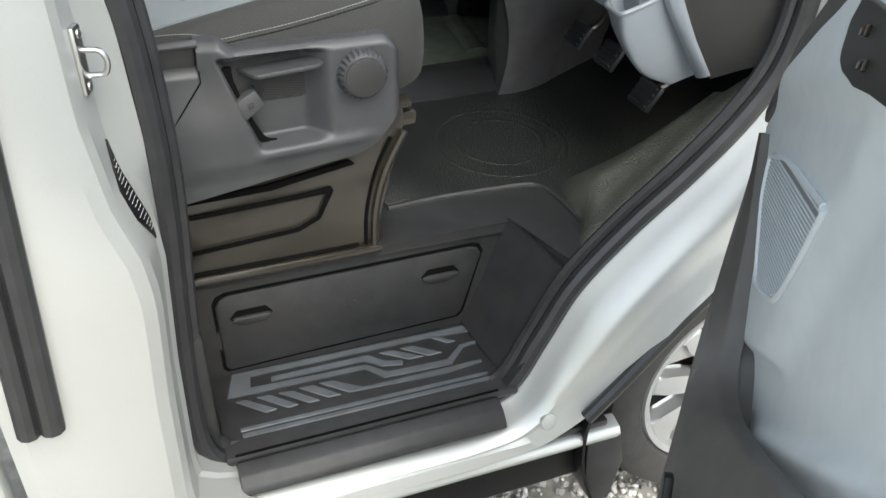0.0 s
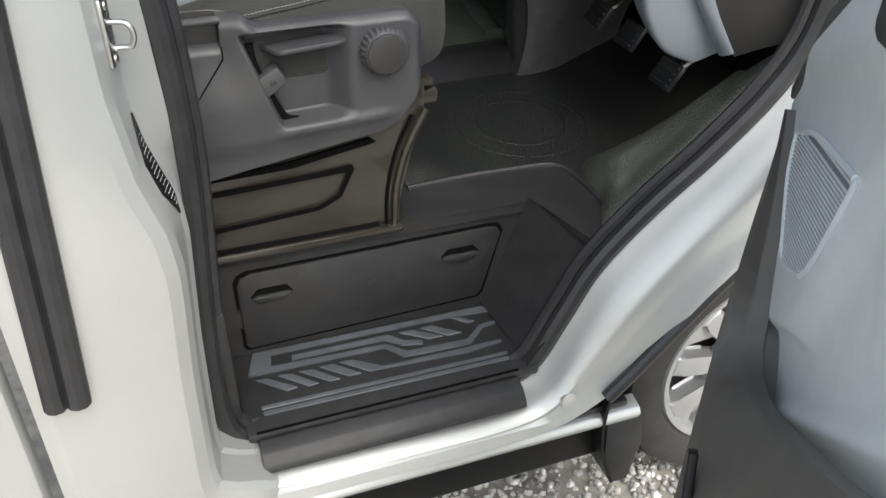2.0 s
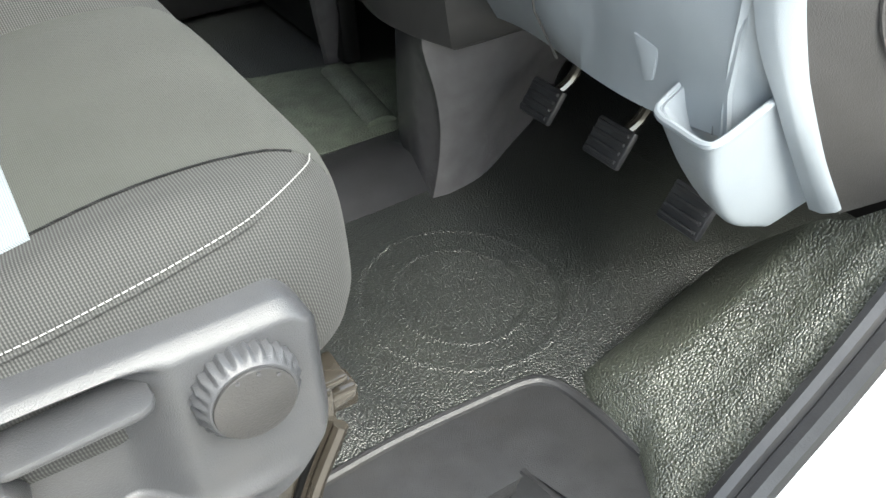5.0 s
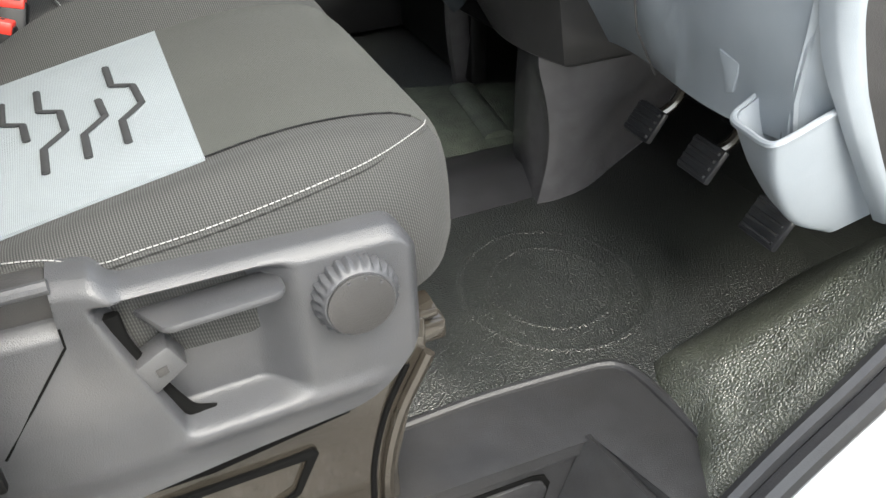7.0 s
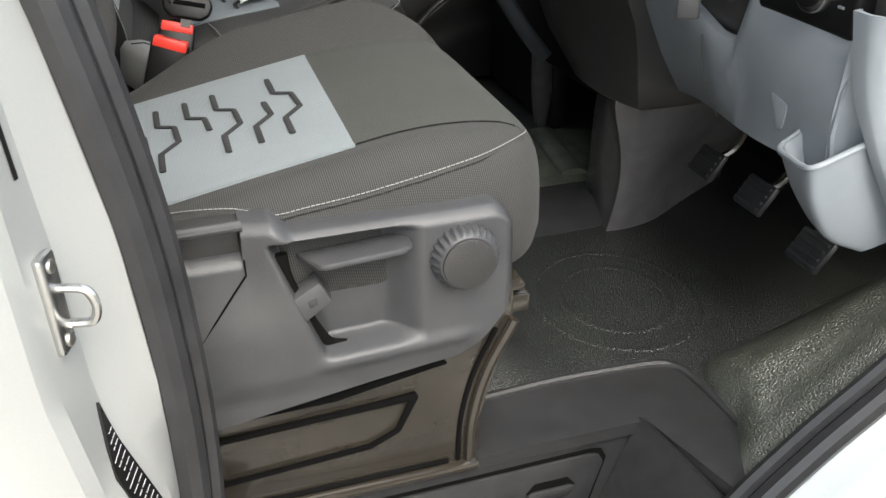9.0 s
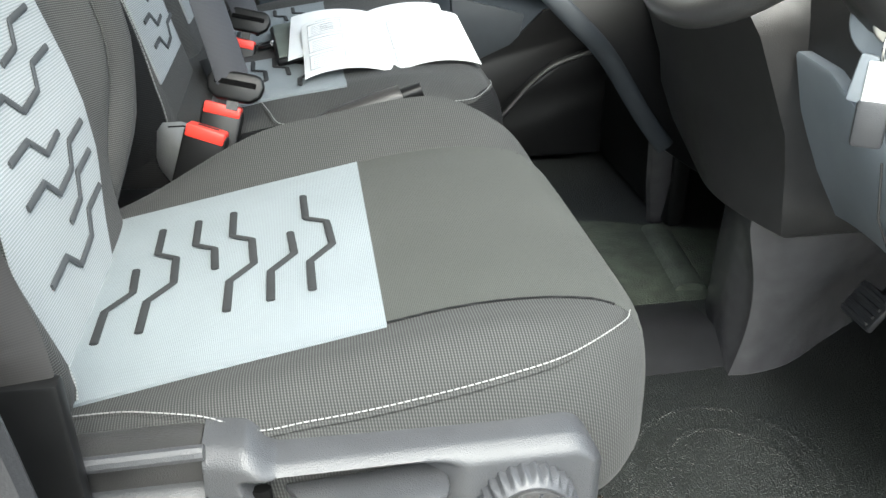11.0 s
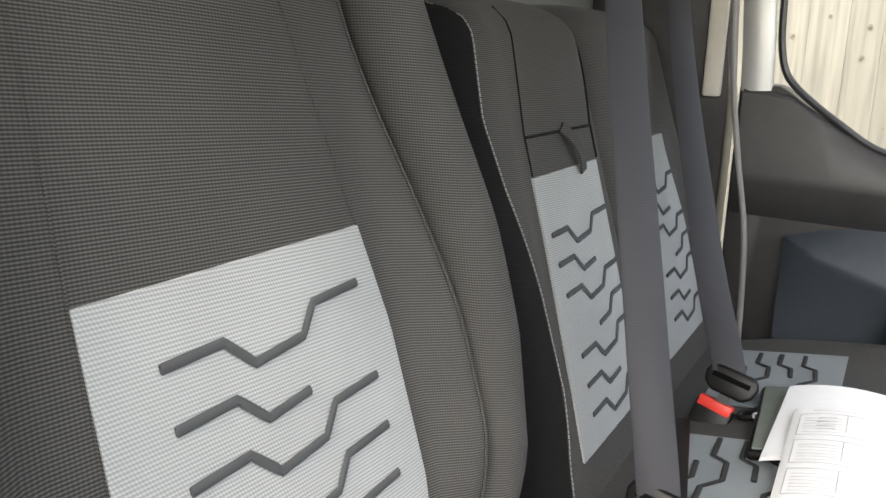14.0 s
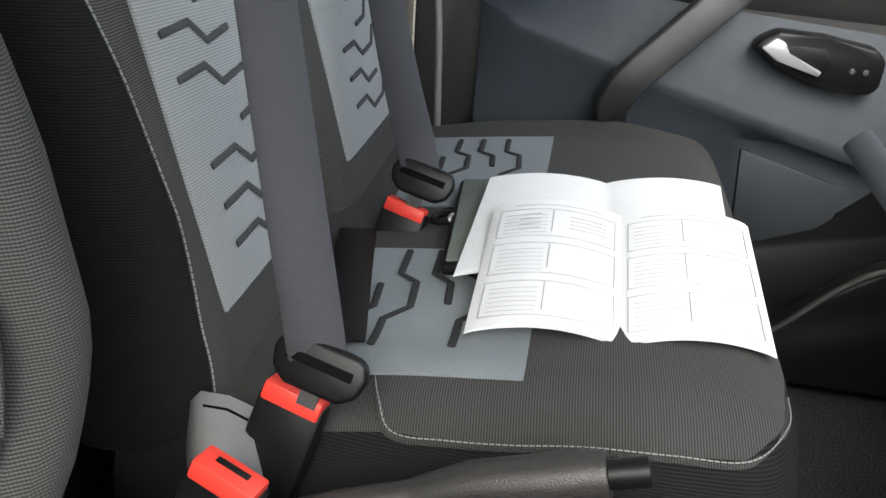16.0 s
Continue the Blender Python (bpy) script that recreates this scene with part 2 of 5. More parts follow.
nt.links.new(src, tone_hsv.inputs["Color"])
nt.links.new(tone_hsv.outputs["Color"], nt.nodes["Principled BSDF"].inputs["Base Color"])

# ---- shaping helpers ----
def part(name, bm, material, parent=None, label="", smooth=True, sharp=35):
    bmesh.ops.recalc_face_normals(bm, faces=bm.faces)
    if smooth:
        for f in bm.faces:
            f.smooth = True
        for e in bm.edges:
            if len(e.link_faces) == 2 and e.calc_face_angle() > radians(sharp):
                e.smooth = False
    me = bpy.data.meshes.new(name)
    bm.to_mesh(me)
    bm.free()
    me.materials.append(material)
    ob = new(name, me)
    if parent:
        ob.parent = parent
    if label:
        ob["label"] = label
    return ob


def thing(name, label, category, group="", kind=""):
    return tagged(new(name), label, category, group, kind)


def loft(rings, closed=True, caps=True, bm=None):
    bm = bm or bmesh.new()
    vs = [[bm.verts.new(p) for p in r] for r in rings]
    n = len(rings[0])
    for a, b in zip(vs, vs[1:]):
        for i in range(n if closed else n - 1):
            j = (i + 1) % n
            bm.faces.new((a[i], a[j], b[j], b[i]))
    if caps and closed:
        bm.faces.new(vs[0][::-1])
        bm.faces.new(vs[-1])
    return bm


def sheet(rows, thick, bm=None):
    """An open grid of points given a thickness on its back."""
    bm = loft(rows, closed=False, bm=bm)
    bmesh.ops.recalc_face_normals(bm, faces=bm.faces)
    bmesh.ops.solidify(bm, geom=bm.faces[:], thickness=thick)
    return bm


def pad(rows, back):
    """A closed cushion-like sheet: its face given by rows of points, its back shifted by a vector."""
    b = Vector(back)
    return loft([[Vector(p) for p in r] + [Vector(p) + b for p in reversed(r)] for r in rows])


def prism(outline, axis, a, b, bevel=0.0, seg=2, bm=None):
    """An outline in the two other axes, drawn out along an axis from a to b."""
    bm = bm or bmesh.new()
    put = {"x": lambda u, v, w: (w, u, v), "y": lambda u, v, w: (u, w, v), "z": lambda u, v, w: (u, v, w)}[axis]
    lo = [bm.verts.new(put(u, v, a)) for u, v in outline]
    hi = [bm.verts.new(put(u, v, b)) for u, v in outline]
    n = len(outline)
    fs = [bm.faces.new(lo[::-1]), bm.faces.new(hi)]
    fs += [bm.faces.new((lo[i], lo[(i + 1) % n], hi[(i + 1) % n], hi[i])) for i in range(n)]
    if bevel:
        es = {e for f in fs for e in f.edges}
        bmesh.ops.bevel(bm, geom=list(es), offset=bevel, segments=seg, affect="EDGES", profile=0.5, clamp_overlap=True)
    return bm


def block(x, y, z, bevel=0.0, seg=2, bm=None, m=None):
    """A bevelled block between two corners; m turns it afterwards."""
    bm = bm or bmesh.new()
    r = bmesh.ops.create_cube(bm, size=1)
    vs = r["verts"]
    for v in vs:
        v.co = Vector((x[0] + (v.co.x + 0.5) * (x[1] - x[0]), y[0] + (v.co.y + 0.5) * (y[1] - y[0]), z[0] + (v.co.z + 0.5) * (z[1] - z[0])))
    if m:
        bmesh.ops.transform(bm, matrix=m, verts=vs)
    if bevel:
        es = list({e for v in vs for e in v.link_edges})
        bmesh.ops.bevel(bm, geom=es, offset=bevel, segments=seg, affect="EDGES", profile=0.5, clamp_overlap=True)
    return bm


def curve(points, n=8):
    """A smooth line through points (Catmull-Rom)."""
    ps = [Vector(p) for p in points]
    ps = [2 * ps[0] - ps[1]] + ps + [2 * ps[-1] - ps[-2]]
    out = []
    for i in range(1, len(ps) - 2):
        p0, p1, p2, p3 = ps[i - 1 : i + 3]
        for k in range(n):
            t = k / n
            out.append(0.5 * (2 * p1 + (p2 - p0) * t + (2 * p0 - 5 * p1 + 4 * p2 - p3) * t * t + (3 * p1 - p0 - 3 * p2 + p3) * t ** 3))
    out.append(ps[-2])
    return out


def tube(points, radius, sides=8, bm=None, flat=None, power=1.0):
    """A round bar along points; flat=(normal, ratio) squashes it along a normal."""
    rings = []
    pts = [Vector(p) for p in points]
    up = Vector((0.01, 0.02, 1))
    for i, p in enumerate(pts):
        d = (pts[min(i + 1, len(pts) - 1)] - pts[max(i - 1, 0)]).normalized()
        if flat:
            v = (Vector(flat[0]) - d * d.dot(Vector(flat[0]))).normalized()
            u = d.cross(v)
            k = flat[1]
        else:
            u = d.cross(up if abs(d.z) < 0.95 else Vector((1, 0, 0))) if i == 0 else u - d * d.dot(u)
            u.normalize()
            v = d.cross(u)
            k = 1
        r = radius(i / (len(pts) - 1)) if callable(radius) else radius
        rings.append([p + r * (math.copysign(abs(math.cos(a)) ** power, math.cos(a)) * u + k * math.copysign(abs(math.sin(a)) ** power, math.sin(a)) * v) for a in (2 * math.pi * s / sides for s in range(sides))])
    return loft(rings, bm=bm)


def band(points, normals, width, thick=0.0015, bm=None):
    """A flat strap along points."""
    rings = []
    pts = [Vector(p) for p in points]
    for i, p in enumerate(pts):
        d = (pts[min(i + 1, len(pts) - 1)] - pts[max(i - 1, 0)]).normalized()
        nn = Vector(normals[i] if isinstance(normals, list) else normals)
        nn = (nn - d * d.dot(nn)).normalized()
        s = d.cross(nn)
        w, t = width / 2, thick / 2
        rings.append([p + s * w - nn * t, p + s * (w * 0.9) + nn * t, p - s * (w * 0.9) + nn * t, p - s * w - nn * t])
    return loft(rings, bm=bm)


def disc(center, axis, radius, depth, sides=32, bevel=0.0, bm=None):
    bm = bm or bmesh.new()
    m = Matrix.Translation(center) @ Vector(axis).to_track_quat("Z", "Y").to_matrix().to_4x4()
    r = bmesh.ops.create_cone(bm, cap_ends=True, segments=sides, radius1=radius, radius2=radius, depth=depth, matrix=m)
    if bevel:
        es = [e for e in {e for v in r["verts"] for e in v.link_edges} if any(len(f.verts) > 4 for f in e.link_faces)]
        bmesh.ops.bevel(bm, geom=es, offset=bevel, segments=2, affect="EDGES", profile=0.5)
    return bm


def smooth01(a, b, x):
    t = max(0.0, min(1.0, (x - a) / (b - a)))
    return t * t * (3 - 2 * t)


# ---- ground ----
bm = bmesh.new()
bmesh.ops.create_grid(bm, x_segments=60, y_segments=60, size=40)
tagged(part("ground", bm, STONE), "grey-brown gravel yard ground under the van", "ground", kind="structure")

# ---- van body: door aperture, pillar, sill and wing ----
van = thing("van_body", "silver painted van body round an open cab door", "van")
APERTURE = [(-0.22, 1.75), (-0.16, 1.45), (-0.129, 1.295), (-0.107, 1.14), (-0.1, 1.0), (-0.102, 0.88), (-0.115, 0.68), (-0.12, 0.5), (-0.1, 0.417), (-0.04, 0.394),
            (0.15, 0.389), (0.34, 0.388), (0.42, 0.416), (0.475, 0.51), (0.53, 0.61), (0.62, 0.705), (0.72, 0.79), (0.81, 0.88), (0.865, 0.97), (0.885, 1.1), (0.89, 1.35), (0.84, 1.75)]
rim = curve([(x, 0, z) for x, z in APERTURE], 6)


def out_of(points, d):
    """The line offset outwards from the aperture, in its plane."""
    res = []
    for i, p in enumerate(points):
        t = (points[min(i + 1, len(points) - 1)] - points[max(i - 1, 0)]).normalized()
        res.append(p + Vector((-t.z, 0, t.x)) * -d)
    return res


def at_y(points, y):
    return [Vector((p.x, y, p.z)) for p in points]


def arch_z(x):
    return float(np.interp(x, [0.48, 0.521, 0.569, 0.644, 0.701, 0.77, 0.85, 0.95, 1.1], [0.37, 0.414, 0.463, 0.546, 0.606, 0.665, 0.712, 0.738, 0.72]))


def outer_edge(p, i, n):
    """Where the body skin ends beyond a point of the aperture: rear door gap, sill or wheel arch."""
    if p.z > 0.42 and p.x < 0.1:
        return Vector((-0.30 - 0.0 * p.z, -0.165, p.z))
    if p.x < 0.43:
        s = smooth01(-0.12, -0.02, p.x)
        return Vector(((1 - s) * -0.30 + s * p.x, -0.105 - 0.06 * (1 - s), 0.42 * (1 - s) + s * 0.338))
    a = math.atan2(p.z - 0.31, p.x - 0.93)
    s = smooth01(0.43, 0.56, p.x)
    q = Vector((0.935 + 0.38 * math.cos(a), -0.15, 0))
    q.z = arch_z(q.x) + 0.004
    return Vector((p.x * (1 - s) + q.x * s, -0.105 - 0.035 * s, 0.338 * (1 - s) + q.z * s))


front = [p for p in rim if p.x > -0.09 and (p.z < 0.42 or p.x > 0.3)]
skin_outer = [outer_edge(p, i, len(front)) for i, p in enumerate(front)]
skin_mid = []
for p, q in zip(front, skin_outer):
    m = p.lerp(q, 0.4)
    m.y = -0.085
    skin_mid.append(m)
step1 = at_y(out_of(front, 0.03), -0.075)
rows = [at_y(front, -0.01), at_y(out_of(front, 0.022), -0.04), step1]
for frac, bow in ((0.12, -0.012), (0.22, -0.02), (0.3, -0.02), (0.5, -0.012), (0.72, -0.008), (0.86, -0.012), (0.94, -0.01), (1.0, 0.0)):
    rows.append([a.lerp(c, frac) + Vector((0, bow, 0)) for a, c in zip(step1, skin_outer)])
part("door_surround", sheet(rows, 0.012), SILVER, van, "silver painted door surround and wheel arch", sharp=40)


def seal_x(z):
    return np.interp(z, [0.42, 0.5, 0.68, 0.88, 1.0, 1.14, 1.295, 1.45, 1.75], [-0.117, -0.12, -0.115, -0.102, -0.1, -0.107, -0.129, -0.16, -0.22])


def pillar_section(z):
    """The pillar's outline at a height, from the seal to the sliding door."""
    sx = float(seal_x(z))
    cx = min(sx - 0.012, float(np.interp(z, [0.86, 0.918, 0.99, 1.04, 1.14, 1.22, 1.31, 1.5, 1.8], [-0.116, -0.12, -0.142, -0.149, -0.151, -0.156, -0.161, -0.195, -0.255])))
    ox = min(cx - 0.012, float(np.interp(z, [0.85, 0.9, 0.97, 1.08, 1.19, 1.33, 1.5, 1.8], [-0.13, -0.135, -0.155, -0.168, -0.169, -0.173, -0.206, -0.266])))
    low = smooth01(0.46, 0.36, z)
    pts = [(sx + 0.004, -0.01), (sx - 0.01, -0.04), (sx - 0.011, -0.05), (cx + 0.004, -0.088), (cx - 0.002, -0.098), (ox + 0.004, -0.152), (ox - 0.004, -0.166), (ox - 0.02, -0.18), (-0.24, -0.205), (-0.31, -0.216), (-0.33, -0.212), (-0.335, -0.15)]
    return [Vector((x + 0.09 * low * (x > -0.2), y + 0.04 * low, z)) for x, y in pts]


def pillar_face(z, frac, lift=0.0):
    """A point on the flank that carries the striker, from its inner crease (0) to its outer corner (1)."""
    sec = pillar_section(z)
    p = sec[4].lerp(sec[5], frac)
    d = sec[5] - sec[4]
    return p + lift * Vector((-d.y, d.x, 0)).normalized()


pillar_rows = [pillar_section(0.3 + 1.5 * k / 60) for k in range(61)]
part("rear_pillar", sheet(pillar_rows, 0.01), SILVER, van, "silver painted door pillar", sharp=18)
def plate_point(z, u, lift=0.0025):
    w = min(1.0, (1.034 - z) / 0.05, (z - 0.886) / 0.045)
    return pillar_face(z, 0.04 + 0.56 * u * max(0.03, w) + 0.1 * smooth01(0.98, 1.034, z), lift)


plate = part("data_plate", pad([[plate_point(0.888 + 0.144 * k / 16, u / 6) for u in range(7)] for k in range(17)], (-0.003, 0.001, 0)), BLACK, van, "black data plate with white printed bars")
for k in range(16):
    z = 0.908 + 0.0066 * k
    for a, b in ((0.12, 0.42), (0.5, 0.62 + 0.25 * ((k * 7) % 5) / 5)) if k % 4 else ((0.12, 0.85),):
        part("print_bar", tube([plate_point(z, u, 0.0028) for u in (a, (a + b) / 2, b)], 0.00045, 4), INK, plate)
strip = [pillar_face(1.223 + 0.1 * k / 8, 0.36, 0.001) for k in range(9)]
part("label_strip", tube(strip, 0.0028, 6, flat=((0.95, -0.3, 0), 0.3)), BLACK, van, "narrow black printed label strip")
part("door_seal", tube(at_y(out_of(rim, 0.0), -0.035), 0.017, 10), RUBBER, van, "black rubber door seal")
part("inner_seal_lip", tube(at_y(out_of(rim, -0.018), -0.018), 0.011, 8), RUBBER, van, "black rubber seal lip")
arch = curve([(x, -0.15, arch_z(x)) for x in (0.515, 0.569, 0.644, 0.701, 0.77, 0.85, 0.95, 1.1)], 5)
part("arch_lip", tube(arch, 0.013, 10), RUBBER, van, "black wheel arch edging")
liner = [[Vector((0.93 + 0.4 * math.cos(a), y, 0.31 + 0.4 * math.sin(a))) for a in (radians(205 - 5 * k) for k in range(44))] for y in (-0.13, 0.0, 0.1, 0.24)]
part("arch_liner", sheet(liner, 0.006), BLACK, van, "black plastic wheel arch liner")
# sill
part("sill_cover", prism([(-0.05, 0.41), (-0.06, 0.4), (-0.098, 0.38), (-0.105, 0.383), (-0.1, 0.394), (-0.085, 0.408), (-0.06, 0.417)], "x", -0.07, 0.388, 0.003), STEP, van, "black plastic sill scuff cover")
part("sill_strip", block((-0.34, 0.585), (-0.118, -0.09), (0.333, 0.349), 0.005), RUBBER, van, "black rubber sill strip")
part("sill_lip", prism([(-0.09, 0.335), (-0.122, 0.328), (-0.13, 0.315), (-0.12, 0.298), (-0.08, 0.29)], "x", -0.6, 0.61, 0.004), SILVER, van, "silver lower sill lip")
part("sill_plug", disc((0.458, -0.108, 0.386), (0.1, -1, 0.25), 0.016, 0.03, 24, 0.002), SILVER, van, "round painted body plug")
part("sill_box", block((-0.6, 0.6), (-0.1, -0.06), (0.2, 0.33), 0.01), BLACK, van)
flap = prism([(0.55, 0.3), (0.62, 0.3), (0.635, 0.22), (0.615, 0.12), (0.58, 0.12), (0.555, 0.2)], "y", -0.115, -0.09, 0.004)
part("mud_flap", flap, RUBBER, van, "black rubber mud flap")
# pillar details: latch striker and paper plate
striker = part("striker_plate", block((-0.004, 0.004), (-0.011, 0.011), (-0.038, 0.038), 0.0035, m=pose(-0.156, -0.127, 1.135, 0, 0, -19)), CHROME, van, "bright steel striker plate")
part("striker_loop", tube(curve([(-0.156, -0.124, 1.145), (-0.144, -0.127, 1.145), (-0.134, -0.13, 1.143), (-0.13, -0.131, 1.131), (-0.134, -0.13, 1.119), (-0.143, -0.127, 1.117), (-0.156, -0.124, 1.117)], 5), 0.0034, 8), CHROME, striker, "bright steel door striker loop")
for dz in (-0.029, 0.029):
    part("striker_screw", disc((-0.152, -0.1285, 1.135 + dz), (0.945, -0.33, 0), 0.005, 0.003, 16, 0.001), STEEL, striker)

# sliding door behind the pillar
slide = thing("sliding_door", "silver sliding side door with black edge seals", "door")
part("outer_panel", block((-1.4, -0.345), (-0.235, -0.19), (0.3, 1.9), 0.01), SILVER, slide)
for dx, r in ((-0.302, 0.014), (-0.276, 0.015)):
    part("edge_seal", tube([(dx + 0.06, -0.22, 1.9), (dx + 0.03, -0.22, 1.2), (dx, -0.22, 0.722)], r, 10), RUBBER, slide, "black rubber edge seal")

# front wheel
wheel = thing("front_wheel", "front road wheel with silver alloy rim and black tyre", "wheel")
WC = Vector((0.912, 0.0, 0.302))


def ring_profile(profile, sides=64):
    return loft([[WC + Vector((r * math.cos(a), y, r * math.sin(a))) for r, y in profile] for a in (2 * math.pi * k / sides for k in range(sides + 1))], closed=False)


part("tyre", ring_profile([(0.212, -0.055), (0.222, -0.07), (0.262, -0.078), (0.288, -0.068), (0.3, -0.045), (0.302, 0.0), (0.298, 0.1), (0.28, 0.13), (0.21, 0.12)]), TYRE, wheel, "black rubber tyre")
part("rim", ring_profile([(0.214, -0.058), (0.21, -0.066), (0.198, -0.063), (0.19, -0.05), (0.188, -0.03)]), ALLOY, wheel, "silver alloy wheel rim")
part("rim_barrel", ring_profile([(0.188, -0.03), (0.185, 0.05), (0.19, 0.12)]), TYRE, wheel, "dark inside of the rim")
for k in range(10):
    m = Matrix.Translation(WC) @ Matrix.Rotation(-radians(36 * k + 25), 4, "Y")
    spoke = part("spoke", prism([(0.09, -0.024), (0.125, -0.0155), (0.17, -0.016), (0.2, -0.026), (0.2, 0.026), (0.17, 0.016), (0.125, 0.0155), (0.09, 0.024)], "y", -0.066, -0.03, 0.007, 3), ALLOY, wheel)
    spoke.data.transform(m)
    if k % 2:
        ledge = part("spoke_web", prism([(0.125, 0.012), (0.195, 0.02), (0.186, 0.075), (0.176, 0.084), (0.165, 0.07), (0.16, 0.05), (0.14, 0.035)], "y", -0.052, -0.034, 0.004), ALLOY, wheel, "recessed web between two spokes")
        ledge.data.transform(m)
part("hub_cap", disc(WC + Vector((0, -0.053, 0)), (0, -1, 0), 0.112, 0.03, 40, 0.01), ALLOY, wheel)
part("brake_disc", disc(WC + Vector((0, 0.02, 0)), (0, -1, 0), 0.13, 0.03, 40), RUST, wheel, "rusty steel brake disc")

# ---- cab floor and step well ----
well = tagged(new("step_well"), "black moulded plastic entry step well", "step", kind="structure")
ax, bx = -0.085, 0.405
# Near-black line standing for the shade along the sill joint.
part("sill_gap_shade", tube([(-0.07, -0.052, 0.4255), (0.39, -0.052, 0.4255)], 0.0025, 6), GAP_SHADE, well)
part("step_floor", block((ax, 0.43), (-0.055, 0.155), (0.405, 0.425), 0.006), STEP, well)
part("riser", pad([[(-0.1, 0.157, 0.635), (0.2, 0.157, 0.635), (0.499, 0.159, 0.635)], [(-0.1, 0.147, 0.5), (0.2, 0.147, 0.5), (0.44, 0.149, 0.5)], [(-0.1, 0.145, 0.425), (0.2, 0.145, 0.425), (0.405, 0.146, 0.425)]], (0, 0.012, 0)), STEP, well)
front_wall = [[(0.499, 0.159, 0.635), (0.533, 0.0, 0.617), (0.54, -0.03, 0.612)], [(0.455, 0.152, 0.53), (0.485, 0.0, 0.52), (0.49, -0.04, 0.515)], [(0.405, 0.146, 0.425), (0.42, 0.0, 0.42), (0.415, -0.05, 0.415)]]
part("front_wall", sheet(front_wall, 0.012), STEP, well, sharp=60)
part("rear_wall", block((-0.11, -0.085), (-0.03, 0.16), (0.4, 0.66), 0.008), STEP, well)
part("top_ledge", prism([(-0.12, 0.15), (0.499, 0.153), (0.54, -0.02), (0.612, 0.03), (0.622, 0.11), (0.618, 0.21), (0.607, 0.25), (0.58, 0.272), (0.52, 0.28), (0.24, 0.28), (-0.12, 0.28)], "z", 0.615, 0.636, 0.003), STEP, well)
def leaning(points, y0, y1, bevel=0.0):
    """A flat piece lying on the leaning riser."""
    bm = prism(points, "y", y0, y1, bevel, 2)
    for v in bm.verts:
        v.co.y += 0.147 + (0.074 if v.co.z > 0.5 else 0.027) * (v.co.z - 0.5)
    return bm


HATCH = [(-0.052, 0.448), (-0.045, 0.44), (0.383, 0.45), (0.394, 0.46), (0.433, 0.578), (0.426, 0.592), (0.41, 0.596), (-0.03, 0.594), (-0.046, 0.588), (-0.054, 0.574)]
hatch = part("storage_hatch", leaning(HATCH, -0.005, 0.004, 0.0025), STEP, well, "black plastic hatch with two finger grips")
# Flat near-black border painting the shade round the hatch.
part("hatch_gap_shade", leaning([(x + math.copysign(0.0055, x - 0.19), z + math.copysign(0.0055, z - 0.52)) for x, z in HATCH], -0.0012, 0.003), GAP_SHADE, hatch)
for hx, dz in ((0.004, 0.0), (0.352, 0.004)):
    zc = 0.55 + dz
    # Flat plate, coloured as the shade inside a hollow.
    part("grip_hollow", leaning([(hx - 0.037, zc - 0.002), (hx - 0.024, zc + 0.012), (hx + 0.026, zc + 0.012), (hx + 0.037, zc - 0.002), (hx + 0.02, zc - 0.013), (hx - 0.02, zc - 0.013)], -0.0062, -0.003), GAP_SHADE, hatch, "finger hollow painted near-black for its shade")
    part("finger_grip", leaning([(hx - 0.037, zc - 0.003), (hx - 0.028, zc + 0.001), (hx + 0.028, zc + 0.001), (hx + 0.037, zc - 0.003), (hx + 0.022, zc - 0.015), (hx - 0.022, zc - 0.015)], -0.012, -0.003, 0.004), STEP, hatch, "moulded finger grip lip")
part("hatch_stud", disc((0.18, 0.1445, 0.53), (0, 1, -0.074), 0.009, 0.004, 20, 0.001), STEP, hatch)


def tread(points):
    return part("tread_bar", prism(points, "z", 0.424, 0.4275, 0.0012, 1), TREAD, well)


tread([(-0.046, 0.142), (0.397, 0.135), (0.403, 0.114), (0.321, 0.122), (-0.016, 0.127), (-0.021, 0.096), (0.189, 0.089), (0.219, 0.056), (0.333, 0.051), (0.37, 0.085), (0.403, 0.086), (0.399, 0.075), (0.373, 0.074), (0.336, 0.037), (0.209, 0.044), (0.183, 0.078), (-0.063, 0.083)])
tread([(0.02, 0.115), (0.199, 0.113), (0.222, 0.086), (0.256, 0.078), (0.252, 0.066), (0.215, 0.075), (0.186, 0.099), (0.018, 0.101)])
tread([(0.219, 0.112), (0.245, 0.111), (0.296, 0.076), (0.268, 0.076)])
tread([(0.26, 0.111), (0.285, 0.111), (0.332, 0.074), (0.304, 0.074)])
tread([(0.324, 0.121), (0.339, 0.12), (0.366, 0.097), (0.35, 0.096)])
tread([(-0.051, 0.071), (-0.032, 0.07), (0.015, 0.031), (-0.005, 0.028)])
tread([(-0.014, 0.071), (0.009, 0.069), (0.052, 0.029), (0.033, 0.027)])
tread([(0.023, 0.069), (0.048, 0.067), (0.089, 0.027), (0.07, 0.027)])
tread([(0.06, 0.069), (0.085, 0.069), (0.127, 0.029), (0.104, 0.029)])
tread([(0.096, 0.07), (0.122, 0.068), (0.167, 0.032), (0.326, 0.031), (0.393, 0.034), (0.391, 0.025), (0.321, 0.018), (0.141, 0.029)])
tread([(-0.053, 0.006), (0.391, -0.001), (0.388, -0.009), (-0.053, -0.003)])
tread([(-0.052, -0.007), (0.389, -0.014), (0.385, -0.023), (-0.051, -0.017)])

